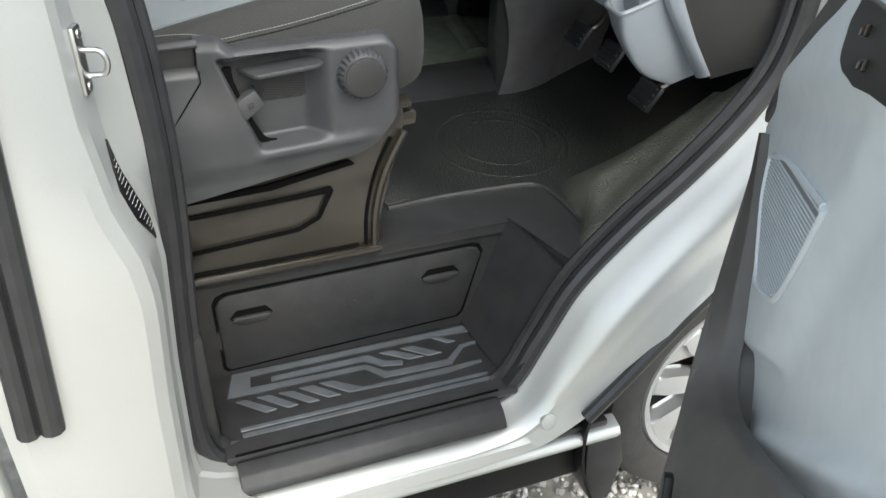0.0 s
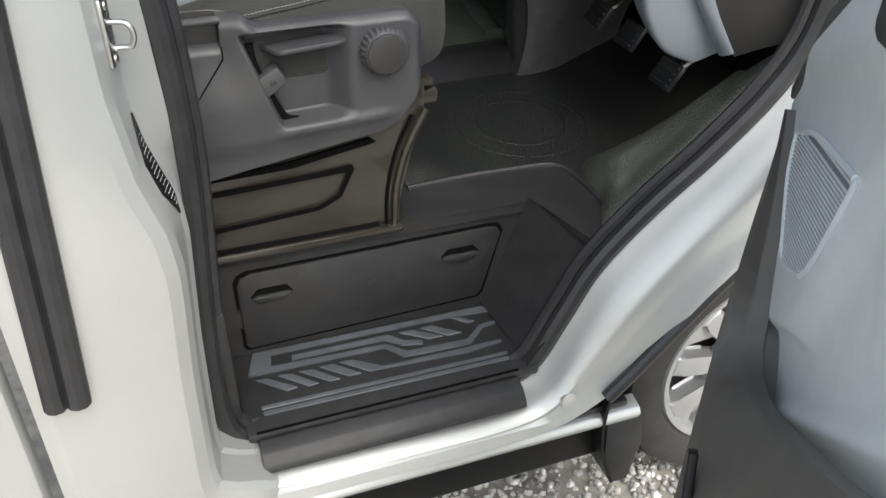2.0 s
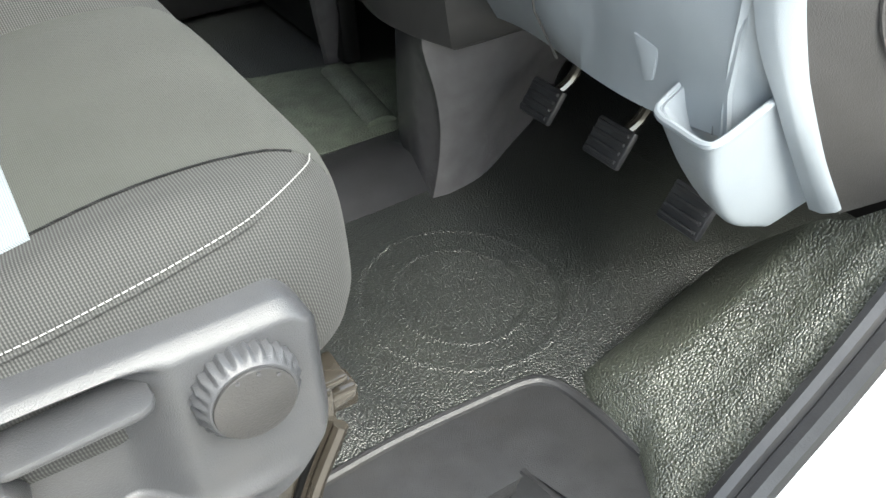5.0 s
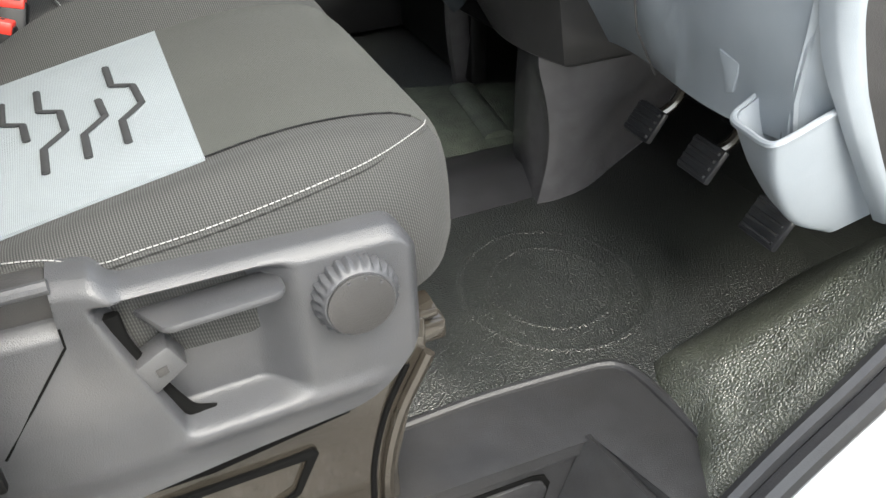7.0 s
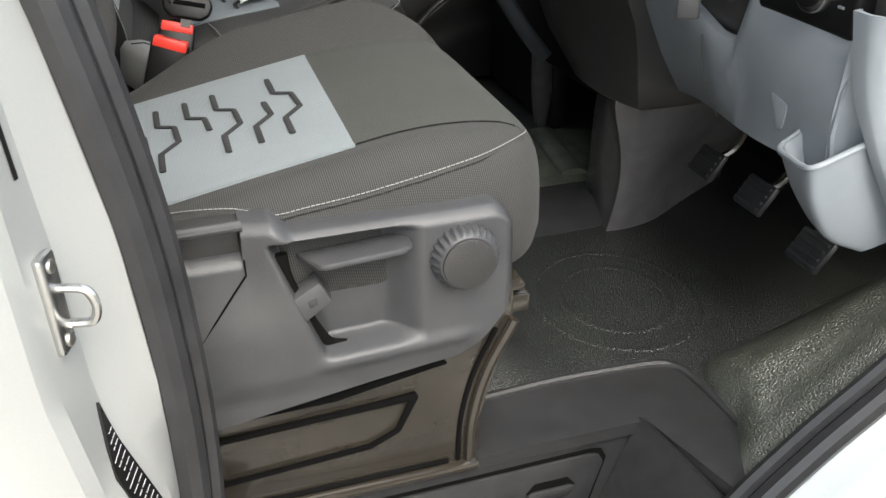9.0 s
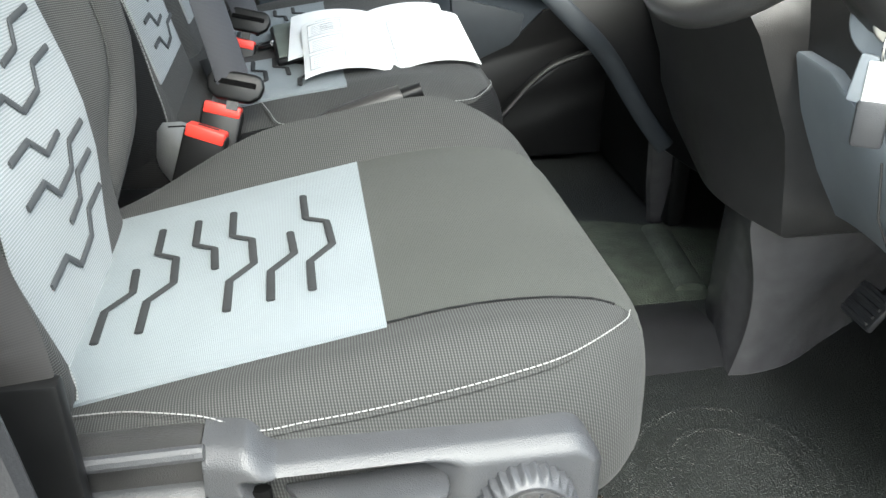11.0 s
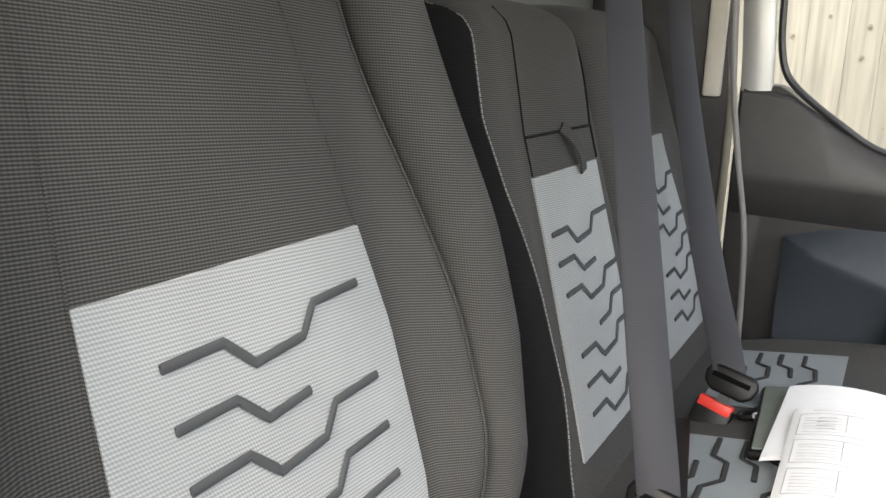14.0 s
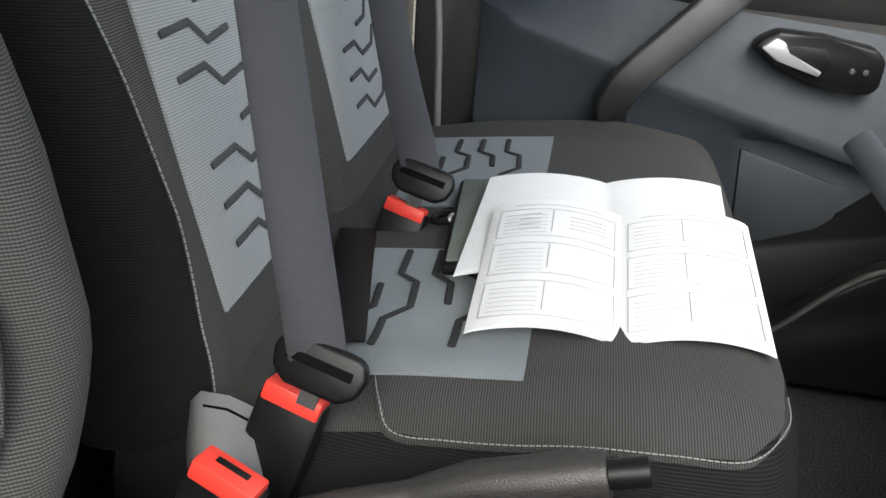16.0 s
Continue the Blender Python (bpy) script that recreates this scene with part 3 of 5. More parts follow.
floor = tagged(part("floor", block((-0.5, 1.25), (0.2, 1.8), (0.58, 0.63)), MAT), "black pebbled rubber cab floor", "floor", kind="structure")
matt = thing("floor_mat", "black pebbled rubber floor mat with moulded oval ridges", "floor mat")
part("mat_sheet", prism([(0.29, 0.268), (0.4, 0.274), (0.52, 0.27), (0.58, 0.264), (0.602, 0.246), (0.611, 0.215), (0.616, 0.16), (0.617, 0.11), (0.9, 0.2), (1.05, 0.3), (1.05, 0.9), (0.6, 0.95), (0.29, 0.9)], "z", 0.632, 0.6385, 0.003), MAT, matt)
part("mat_edge_roll", tube(curve([(0.29, 0.266, 0.635), (0.4, 0.272, 0.635), (0.52, 0.268, 0.635), (0.578, 0.262, 0.635), (0.601, 0.244, 0.635), (0.61, 0.214, 0.635), (0.615, 0.16, 0.635), (0.617, 0.1, 0.635)], 6), 0.008, 10), STEP, matt)
for rx, ry in ((0.092, 0.105), (0.138, 0.155)):
    pts = [(0.598 + rx * math.cos(a), 0.452 + ry * math.sin(a), 0.6385) for a in (radians(360 * k / 48) for k in range(49))]
    part("oval_ridge", tube(pts, 0.007, 8, flat=((0, 0, 1), 0.1)), MAT, matt)

hump = [[Vector((x, y0 + 0.24 * t, 0.6345 + 0.022 * math.sin(math.pi * t) ** 1.2 * smooth01(0.25, 0.4, x))) for t in (k / 16 for k in range(17))] for x, y0 in ((0.25, 0.69), (0.33, 0.685), (0.41, 0.68), (0.5, 0.675), (0.6, 0.675), (0.69, 0.68), (0.72, 0.685))]
part("tunnel_hump", sheet(hump, 0.008), RUBBER, matt, "smooth rubber hump along the tunnel", sharp=70)

# ramp between the step and the front pillar
ramp_rows = [[Vector(p) for p in ((0.616, 0.2, 0.63), (0.616, 0.19, 0.634), (0.615, 0.16, 0.636), (0.614, 0.13, 0.637), (0.613, 0.107, 0.638), (0.606, 0.094, 0.634), (0.585, 0.06, 0.63), (0.54, 0.0, 0.615), (0.535, -0.02, 0.6))]]
for k in range(15):
    t = k / 14
    base = Vector((0.638 + 0.24 * t, 0.236 + 0.03 * t, 0.634 + 0.03 * t))
    low = Vector((0.64 + 0.235 * t, 0.222 + 0.02 * t, 0.66 + 0.05 * t))
    top = Vector((0.64 + 0.215 * t, 0.125 - 0.02 * t, 0.695 + 0.165 * t))
    edge = Vector((0.555 + 0.31 * t, 0.0, 0.63 + 0.315 * t))
    ramp_rows.append([base, low, low.lerp(top, 0.35) + Vector((0, 0, 0.004)), low.lerp(top, 0.75) + Vector((0, 0, 0.006)), top, top.lerp(edge, 0.2) + Vector((0, 0, -0.009)), top.lerp(edge, 0.55) + Vector((0, 0, -0.002)), edge, edge + Vector((0, -0.02, -0.02))])
part("sill_mat", sheet(ramp_rows, 0.01), MAT_LIT, matt, "pebbled rubber side flap of the mat", sharp=60)

# ---- driver seat ----
box = thing("seat_pedestal", "glossy black pressed metal pedestal under the driver seat", "pedestal")
part("side_plate", prism([(-0.4, 0.64), (0.226, 0.64), (0.235, 0.66), (0.24, 0.72), (0.262, 0.79), (0.285, 0.85), (0.285, 0.9), (-0.4, 0.9)], "y", 0.142, 0.16, 0.004), GLOSS, box)
part("front_plate", prism([(0.16, 0.64), (0.65, 0.64), (0.65, 0.93), (0.16, 0.93)], "x", 0.235, 0.25, 0.004), GLOSS, box)
# Ribs coloured near-black for the shade in the pressing.
for pts in ([(-0.4, 0.79), (0.05, 0.8), (0.19, 0.822), (0.2, 0.813), (0.06, 0.79), (-0.4, 0.778)], [(-0.4, 0.753), (0.1, 0.773), (0.158, 0.778), (0.162, 0.771), (0.137, 0.722), (0.1, 0.704), (-0.4, 0.673), (-0.4, 0.679), (0.098, 0.71), (0.132, 0.726), (0.152, 0.77), (0.1, 0.766), (-0.4, 0.746)]):
    part("pressed_rib", prism(pts, "y", 0.1365, 0.145, 0.002), GAP_SHADE, box)
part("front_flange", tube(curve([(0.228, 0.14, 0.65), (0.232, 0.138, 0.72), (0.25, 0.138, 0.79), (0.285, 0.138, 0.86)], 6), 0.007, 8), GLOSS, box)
# Two near-black bars painting shade beside the flange and above the rail.
part("flange_gap_shade", tube(curve([(0.213, 0.1412, 0.652), (0.217, 0.1412, 0.72), (0.234, 0.1412, 0.79), (0.262, 0.1412, 0.85)], 6), 0.0035, 8), GAP_SHADE, box)
part("rail_gap_shade", tube([(-0.4, 0.1415, 0.654), (0.2, 0.1415, 0.654)], 0.004, 8), GAP_SHADE, box)
part("foot_rail", block((-0.4, 0.24), (0.13, 0.155), (0.636, 0.65), 0.004), GLOSS, box)
part("seat_slide", block((0.235, 0.31), (0.15, 0.175), (0.86, 0.885), 0.004), GLOSS, box, "black steel seat slide end")
part("seat_slide", block((0.255, 0.3), (0.145, 0.18), (0.895, 0.905), 0.002), GLOSS, box, "black steel seat slide end")

seat = thing("driver_seat", "charcoal cloth driver seat with pale grey patterned centre panels", "seat", "cab seats")


def zig(kind):
    full = [(0, 0), (0.055, -0.001), (0.08, 0.021), (0.134, 0.017), (0.153, -0.004), (0.212, -0.006)]
    return {"full": full, "near": full[:3] + [(0.128, 0.017)], "far": [(0.088, 0.021)] + full[3:]}[kind]


SEAM_COLUMN = 13


def columns(n, seam=None):
    """Places across a cushion from -1 to 1, closer at the sides; one column may follow a seam."""
    us = [math.sin(math.pi / 2 * (-1 + 2 * j / n)) for j in range(n + 1)]
    if seam is None:
        return us
    c = us[SEAM_COLUMN]
    seam = max(-0.97, min(-0.4, seam))
    return [max(-1.0, -1 + (u + 1) * (seam + 1) / (c + 1)) if u < c else min(1.0, seam + (u - c) * (1 - seam) / (1 - c)) for u in us]


class Cushion:
    def __init__(self, yc, hw, x0, x1, zb, plan=0.2, bolster=(0.016, 0.07), droop=1.1, base=1.021, slope=0.19):
        self.base, self.slope = base, slope
        self.yc, self.hw, self.x0, self.x1, self.zb, self.plan, self.bolster, self.droop = yc, hw, x0, x1, zb, plan, bolster, droop

    def half(self, x, far=False):
        plan = self.plan * (0.72 if far else 1)
        s = max(0, (x - (self.x1 - plan)) / plan)
        return self.hw * max(0.0, 1 - min(s, 1) ** 3.4) ** (1 / 2.6)

    def top(self, x, y):
        z = self.base + self.slope * (x + 0.17) - self.droop * max(0, x - 0.14) ** 2
        u = abs(y - self.yc) / self.hw
        z += self.bolster[0 if y < self.yc else 1] * smooth01(0.64, 0.86, u) * smooth01(-0.2, 0.04, x) * (1 - 0.6 * smooth01(0.2, 0.34, x))
        return z

    def point(self, x, u):
        """u from -1 to 1 across the top."""
        y = self.yc + u * self.half(x, u > 0)
        s = max(0, (x - (self.x1 - 0.09)) / 0.09)
        f = max(0.0, 1 - min(1, s) ** 3) ** 0.5
        z = self.zb + (self.top(x, y) - self.zb) * f * (1 - abs(u) ** 9) ** (1 / 3)
        return Vector((x, y, z))

    def mesh(self, seam=None):
        rings = []
        n = 48
        xs = [self.x0 + (self.x1 - self.x0) * (1 - (1 - k / 64) ** 1.6) for k in range(64)] + [self.x1 - 0.0005]
        for x in xs:
            top = [self.point(x, u) for u in columns(n, seam(x) if seam else None)]
            h = self.half(x)
            ring = top + [Vector((x, self.yc + self.half(x, True) * 0.93, self.zb - 0.03)), Vector((x, self.yc - h * 0.93, self.zb - 0.03))]
            rings.append(ring)
        return loft(rings)

    def panel(self, xa, xb, ya, yb, lift=0.003, nx=24, ny=24):
        rows = []
        for i in range(nx + 1):
            x = xa + (xb - xa) * i / nx
            rows.append([Vector((x, y, self.at(x, y).z + lift)) for y in (ya + (yb - ya) * j / ny for j in range(ny + 1))])
        return pad(rows, (0, 0, -0.006))

    def at(self, x, y):
        u = (y - self.yc) / max(0.01, self.half(x, y > self.yc))
        return self.point(x, max(-1, min(1, u)))

    def groove(self, x, y, kind, lift=0.0045, r=0.0032, flip=1):
        pts = []
        for (a, la), (b, lb) in zip(zig(kind), zig(kind)[1:]):
            for k in range(5):
                t = k / 5
                pts.append((a + (b - a) * t, la + (lb - la) * t))
        pts.append(zig(kind)[-1])
        line = [Vector((x + l, y + s, self.at(x + l, y + s).z + lift)) for s, l in pts]
        return tube(line, r, 6, flat=((0, 0, 1), 0.4))


class Back:
    """A backrest: front face leaning back, side bolsters forward."""
    def __init__(self, yc, hw, z0, z1, bolster=0.045, lean=0.285, face=-0.146, edges=(1, 1), low=0.02, rise=0.0, foot=0.74, inner=0.56, taper=1.0):
        self.taper = taper
        self.inner = inner
        self.foot = foot
        self.low, self.rise = low, rise
        self.yc, self.hw, self.z0, self.z1, self.bolster, self.lean, self.face, self.edges = yc, hw, z0, z1, bolster, lean, face, edges

    def half(self, z):
        t = (z - self.z0) / (self.z1 - self.z0)
        w = float(np.interp(t, [0, 0.1, 0.22, 0.36, 0.5, 0.65, 0.85, 1.0], [self.foot, max(self.foot, 0.82), max(self.foot, 0.93), 1.0, 0.99, 0.95, 0.86, 0.8]))
        w = 1 - (1 - w) * self.taper
        top = max(0, (t - 0.9) / 0.1)
        return self.hw * w * max(0, 1 - top ** 3) ** 0.33 if top else self.hw * w

    def front(self, z, u):
        x = self.face - self.lean * (z - 1.08) - self.low * max(0, 1.17 - z)
        side = self.edges[0] if u < 0 else self.edges[1]
        x += side * self.bolster * smooth01(self.inner if u > 0 else 0.56, 0.9, abs(u)) * ((1 - 0.6 * smooth01(1.3, 1.6, z)) * smooth01(0.95, 1.08, z) if u < 0 or not self.rise else smooth01(1.05, self.rise, z) * (1 - 0.75 * smooth01(1.32, 1.6, z)))
        return x

    def point(self, z, u, lift=0.0):
        t = max(0, (z - self.z1 + 0.07) / 0.07)
        depth = 0.13
        x = self.front(z, u)
        back = self.face - self.lean * (z - 1.08) - depth
        f = (1 - abs(u) ** 8) ** (1 / 2.5) * max(0, 1 - t ** 3) ** 0.4
        return Vector((back + (x - back) * f + lift, self.yc + u * self.half(z), z))

    def mesh(self, seam=None):
        rings = []
        n = 48
        for k in range(45):
            z = self.z0 + (self.z1 - self.z0 - 0.0005) * (1 - (1 - k / 44) ** 1.5)
            us = columns(n, (seam(z) - self.yc) / max(0.01, self.half(z)) if seam else None)
            front = [self.point(z, u) for u in us]
            h = self.half(z)
            b = self.face - self.lean * (z - 1.08) - 0.15
            rings.append(front + [Vector((b, self.yc + 0.94 * h, z)), Vector((b, self.yc - 0.94 * h, z))])
        return loft(rings)

    def at(self, y, z, lift):
        return self.point(z, max(-1, min(1, (y - self.yc) / max(0.01, self.half(z)))), lift)

    def panel(self, ya, yb, za, zb, lift=0.003, n=28):
        rows = []
        for i in range(n + 1):
            z = za + (zb - za) * i / n
            rows.append([self.at(y, z, lift) for y in (ya(z) + (yb(z) - ya(z)) * j / 24 for j in range(25))])
        return pad(rows, (-0.006, 0, 0))

    def groove(self, y, z, kind, lift=0.0045, r=0.0032):
        pts = []
        for (a, la), (b, lb) in zip(zig(kind), zig(kind)[1:]):
            for k in range(5):
                t = k / 5
                pts.append((a + (b - a) * t, la + (lb - la) * t))
        pts.append(zig(kind)[-1])
        line = [self.at(y + s, z - 0.95 * l, lift) for s, l in pts]
        return tube(line, r, 6, flat=((1, 0, 0.28), 0.4))


def stitches(points, parent, length=0.0042, gap=0.0012, r=0.0006):
    """A row of stitches along a line, as one seam."""
    pts = [Vector(p) for p in points]
    dist = [0.0]
    for a, b in zip(pts, pts[1:]):
        dist.append(dist[-1] + (b - a).length)

    def where(d):
        for k in range(len(pts) - 1):
            if dist[k + 1] >= d:
                return pts[k].lerp(pts[k + 1], (d - dist[k]) / max(1e-6, dist[k + 1] - dist[k]))
        return pts[-1]

    bm = bmesh.new()
    d = 0.0
    while d + length < dist[-1]:
        tube([where(d), where(d + length)], r, 5, bm=bm)
        d += length + gap
    return part("stitching", bm, THREAD, parent, "white contrast stitching")


cush = Cushion(0.398, 0.266, -0.2, 0.37, 0.95)
c_ob = part("seat_cushion", cush.mesh(), CLOTH, seat, "ribbed charcoal cloth cushion")
part("front_panel", cush.panel(0.115, 0.345, 0.222, 0.574, 0.0015), FRONT_CLOTH, c_ob, "plain dark grey cloth")
pale = part("centre_panel", cush.panel(-0.2, 0.118, 0.214, 0.574), LIGHT, c_ob, "pale grey cloth panel")
for x, y, k in ((x, 0.298, k) for x, k in ((0.06, "full"), (0.023, "near"), (-0.016, "full"), (-0.054, "far"), (-0.093, "full"), (-0.132, "near"))):
    part("zigzag", cush.groove(x, y, k, r=0.004), DIM_GROOVE, seat, "dark stitched zigzag groove")
for y in (0.221, 0.571):
    part("seam", tube([cush.at(x, y) + Vector((0, 0, 0.001)) for x in (-0.19 + 0.02 * k for k in range(26))], 0.0012, 6), SHADE_CLOTH, seat)
edge_line = curve([cush.point(x, u) for x, u in ((0.322, -0.8), (0.306, -0.855), (0.25, -0.918), (0.197, -0.94), (0.147, -0.948), (0.096, -0.95), (0.048, -0.948), (0.015, -0.946), (-0.006, -0.924), (-0.028, -0.89), (-0.063, -0.839), (-0.095, -0.783), (-0.15, -0.72))], 8)
stitches([p + Vector((0.002, -0.003, 0.003)) for p in edge_line], seat)
part("piping", tube([p + Vector((0.0005, -0.001, -0.002)) for p in edge_line], 0.0035, 6), CLOTH, seat)

back = Back(0.4, 0.287, 0.97, 1.74, 0.055, edges=(1, 1.2), low=0.13, rise=1.25, inner=0.66)


def pale_edge_near(z):
    return float(np.interp(z, [1.0, 1.1, 1.17, 1.28, 1.434, 1.75], [0.21, 0.238, 0.261, 0.272, 0.279, 0.3]))


def pale_edge_far(z):
    return float(np.interp(z, [1.0, 1.07, 1.12, 1.21, 1.35, 1.434, 1.75], [0.45, 0.5, 0.552, 0.58, 0.577, 0.561, 0.5]))


b_ob = part("backrest", back.mesh(), CLOTH_BACK, seat, "ribbed charcoal cloth backrest")
part("centre_panel", back.panel(pale_edge_near, pale_edge_far, 1.0, 1.434), LIT_PALE_BACK, b_ob, "pale grey cloth panel")
for z, k in ((1.387, "full"), (1.349, "near"), (1.312, "full"), (1.271, "far"), (1.231, "full"), (1.191, "near"), (1.155, "full"), (1.126, "far"), (1.09, "full")):
    part("zigzag", back.groove(0.327 - 0.027 * smooth01(1.2, 1.08, z), z, k, r=0.0038), GROOVE, seat, "dark stitched zigzag groove")
for edge in (pale_edge_near, pale_edge_far):
    part("seam", tube([back.at(edge(z), z, 0.001) for z in (1.02 + 0.02 * k for k in range(34))], 0.0009, 6), CLOTH_BACK, seat)

roll = [Vector((float(np.interp(z, [1.02, 1.08, 1.13, 1.207, 1.31, 1.415, 1.5, 1.62, 1.75], [-0.19, -0.182, -0.178, -0.176, -0.19, -0.218, -0.25, -0.292, -0.335])), 0.69 - 0.03 * smooth01(1.35, 1.65, z) - 0.075 * smooth01(1.2, 1.03, z), z)) for z in (1.03 + 0.71 * k / 36 for k in range(37))]
part("side_roll", tube(roll, lambda t: 0.043 * min(1, 0.5 + 4 * t), 16, flat=((0.25, 1, 0), 0.85)), CLOTH_BACK, b_ob, "ribbed charcoal cloth outer side roll")
part("seam", tube([back.point(z, 0.84, 0.0015) for z in (1.17 + 0.5 * k / 24 for k in range(25))], 0.0012, 6), CLOTH_BACK, seat)

# plastic side cover with lever and dial
def cover_y(x, z):
    """How far out the cover's face lies: a lever well with a sharp rear edge and a soft front edge, and rounded rims."""
    left = 0.05 * (1.012 - z) / 0.15
    depth = smooth01(left, left + 0.011, x) * smooth01(1.02, 1.008, z) * (1 - smooth01(0.118, 0.168, x)) * smooth01(0.868 + 0.04 * (x - 0.05), 0.882 + 0.04 * (x - 0.05), z)
    y = 0.102 + 0.034 * depth
    lip = math.exp(-((z - 0.862 - 0.05 * (x - 0.05)) / 0.01) ** 2) * smooth01(0.03, 0.06, x) * smooth01(0.25, 0.2, x)
    y -= 0.005 * lip
    y += 0.006 * smooth01(0.86, 0.82, z)
    y += 0.012 * smooth01(0.02, -0.03, x) * smooth01(0.9, 1.0, z)
    return y


def cover_top(x):
    if x < -0.024:
        return 1.004
    return 1.041 - 0.015 * smooth01(0.005, 0.03, x) - 0.03 * max(0, (x - 0.235) / 0.035) ** 3


def cover_low(x):
    return 0.795 + 0.17 * (x + 0.087) * 0.9 + 0.06 * max(0, (x - 0.19) / 0.08) ** 2


LIFT = 0.009
cover_rows = []
for i in range(201):
    x = -0.12 + 0.39 * i / 200
    zb, zt = cover_low(x), cover_top(x)
    row = []
    for j in range(97):
        t = j / 96
        z = zb + (zt - zb) * t
        edge = min((zt - z), 0.02, (0.27 - x) * 1.0)
        row.append(Vector((x, cover_y(x, z) + 0.014 * (1 - min(1, max(0, edge) / 0.014)) ** 2, z)))
    cover_rows.append([p + Vector((0, 0, LIFT)) for p in row + [Vector((x, 0.165, zt - 0.004)), Vector((x, 0.165, zb))]])
cov = part("side_cover", loft(cover_rows), COVER, seat, "dark grey plastic seat side cover", sharp=60)


def raised(name, pts, y0, y1, bev, mat=COVER, parent=cov, label=""):
    return part(name, prism([(x, z + LIFT) for x, z in pts], "y", y0, y1, bev, 2), mat, parent, label)


plate = [(0.03, 0.129), (0.05, 0.094), (0.057, 0.09), (0.14, 0.088), (0.148, 0.092), (0.151, 0.1), (0.15, 0.129)]
lever = prism(plate, "z", -0.008, 0.0, 0.003, 2)
for v in lever.verts:
    v.co.z += 1.004 + 0.07 * max(0, v.co.x - 0.05) - 0.12 * (v.co.y - 0.09) + (0.004 if v.co.y > 0.12 else 0)
part("height_lever", lever, COVER, cov, "dark grey pull lever with a flat top")
raised("lever_arm", [(0.02, 0.95), (0.05, 0.967), (0.063, 0.942), (0.032, 0.92)], 0.104, 0.13, 0.003, COVER, cov, "lever pivot arm")
raised("lever_screw", [(0.036, 0.946), (0.046, 0.949), (0.047, 0.941), (0.038, 0.938)], 0.1025, 0.11, 0.001, DARK)
# The slot's shade is a near-black bar.
part("lever_slot", tube(curve([(0.014, 0.119, 1.009), (0.016, 0.119, 0.984), (0.025, 0.12, 0.954), (0.036, 0.121, 0.924), (0.05, 0.123, 0.894), (0.06, 0.124, 0.883), (0.076, 0.123, 0.879)], 5), 0.008, 10, flat=((0, 1, 0), 0.6)), GAP_SHADE, cov, "lever slot painted black for its shade")
part("grab_bar", tube([(-0.12, 0.118, 1.047), (-0.02, 0.116, 1.05)], 0.006, 10), COVER, cov)
# Dark block set into the grab recess to paint its shade.
part("grab_recess_shade", block((-0.12, -0.024), (0.13, 0.16), (0.999, 1.044), 0.002), DARK, cov)
part("panel_seam", tube([(-0.0225, cover_y(-0.0225, 1.0) - 0.0003, 1.012), (-0.0225, cover_y(-0.0225, 0.985) - 0.0003, 0.994), (-0.09, cover_y(-0.09, 0.9) - 0.0003, 0.909)], 0.0012, 6), GAP_SHADE, cov)
DIAL = Vector((0.208, 0.098, 0.983))
rings = []
for y, r, wave in ((0.012, 0.0355, 0.0), (0.004, 0.037, 0.0016), (-0.006, 0.0365, 0.0018), (-0.011, 0.034, 0.0008), (-0.014, 0.0325, 0.0), (-0.0155, 0.031, 0.0)):
    rings.append([DIAL + Vector(((r + wave * math.cos(26 * t)) * math.cos(t), y, (r + wave * math.cos(26 * t)) * math.sin(t))) for t in (2 * math.pi * k / 156 for k in range(156))])
dial = part("dial", loft(rings), COVER, cov, "round lumbar dial with a scalloped edge")
part("dial_cap", disc(DIAL + Vector((0, -0.0165, 0)), (0, 1, 0), 0.0295, 0.004, 40, 0.0012), DARK, dial, "smooth dark dial face")
for t in (-20, 12, 44):
    part("dial_notch", disc(DIAL + Vector((0.0265 * math.sin(radians(t)), -0.0188, 0.0265 * math.cos(radians(t)))), (0, 1, 0), 0.0014, 0.002, 10), COVER, dial)

# ---- passenger bench ----
bench = thing("double_passenger_seat", "charcoal cloth double passenger seat with pale grey panels", "seat", "cab seats")
bc = Cushion(1.285, 0.455, -0.22, 0.395, 0.93, plan=0.1, bolster=(0.02, 0.02), droop=0.6, base=1.026, slope=0.13)


def bench_seam(x):
    return float(np.interp(x, [-0.22, -0.02, 0.022, 0.07, 0.12, 0.18, 0.25, 0.31, 0.346, 0.358, 0.395], [-0.95, -0.945, -0.943, -0.948, -0.947, -0.941, -0.934, -0.915, -0.84, -0.74, -0.5]))


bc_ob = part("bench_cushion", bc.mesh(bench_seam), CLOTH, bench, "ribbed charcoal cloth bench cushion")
# Side and front faces coloured near-black for the shade on them.
bc_ob.data.materials.append(SHADE_CLOTH)
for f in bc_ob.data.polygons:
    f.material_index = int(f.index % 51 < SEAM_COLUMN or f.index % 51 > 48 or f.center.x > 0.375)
for ya, yb, offs in ((0.905, 1.176, 0.955), (1.31, 1.596, 1.368)):
    part("centre_panel", bc.panel(-0.085, 0.125 if ya < 1 else 0.111, ya, yb), LIGHT, bc_ob, "pale grey cloth panel")
    for x, k in ((0.055, "full"), (0.016, "far"), (-0.021, "full"), (-0.059, "near")) if ya < 1 else ((0.049, "full"), (0.01, "far"), (-0.026, "full"), (-0.064, "near")):
        part("zigzag", bc.groove(x, offs, k, r=0.004), DIM_GROOVE, bench, "dark stitched zigzag groove")
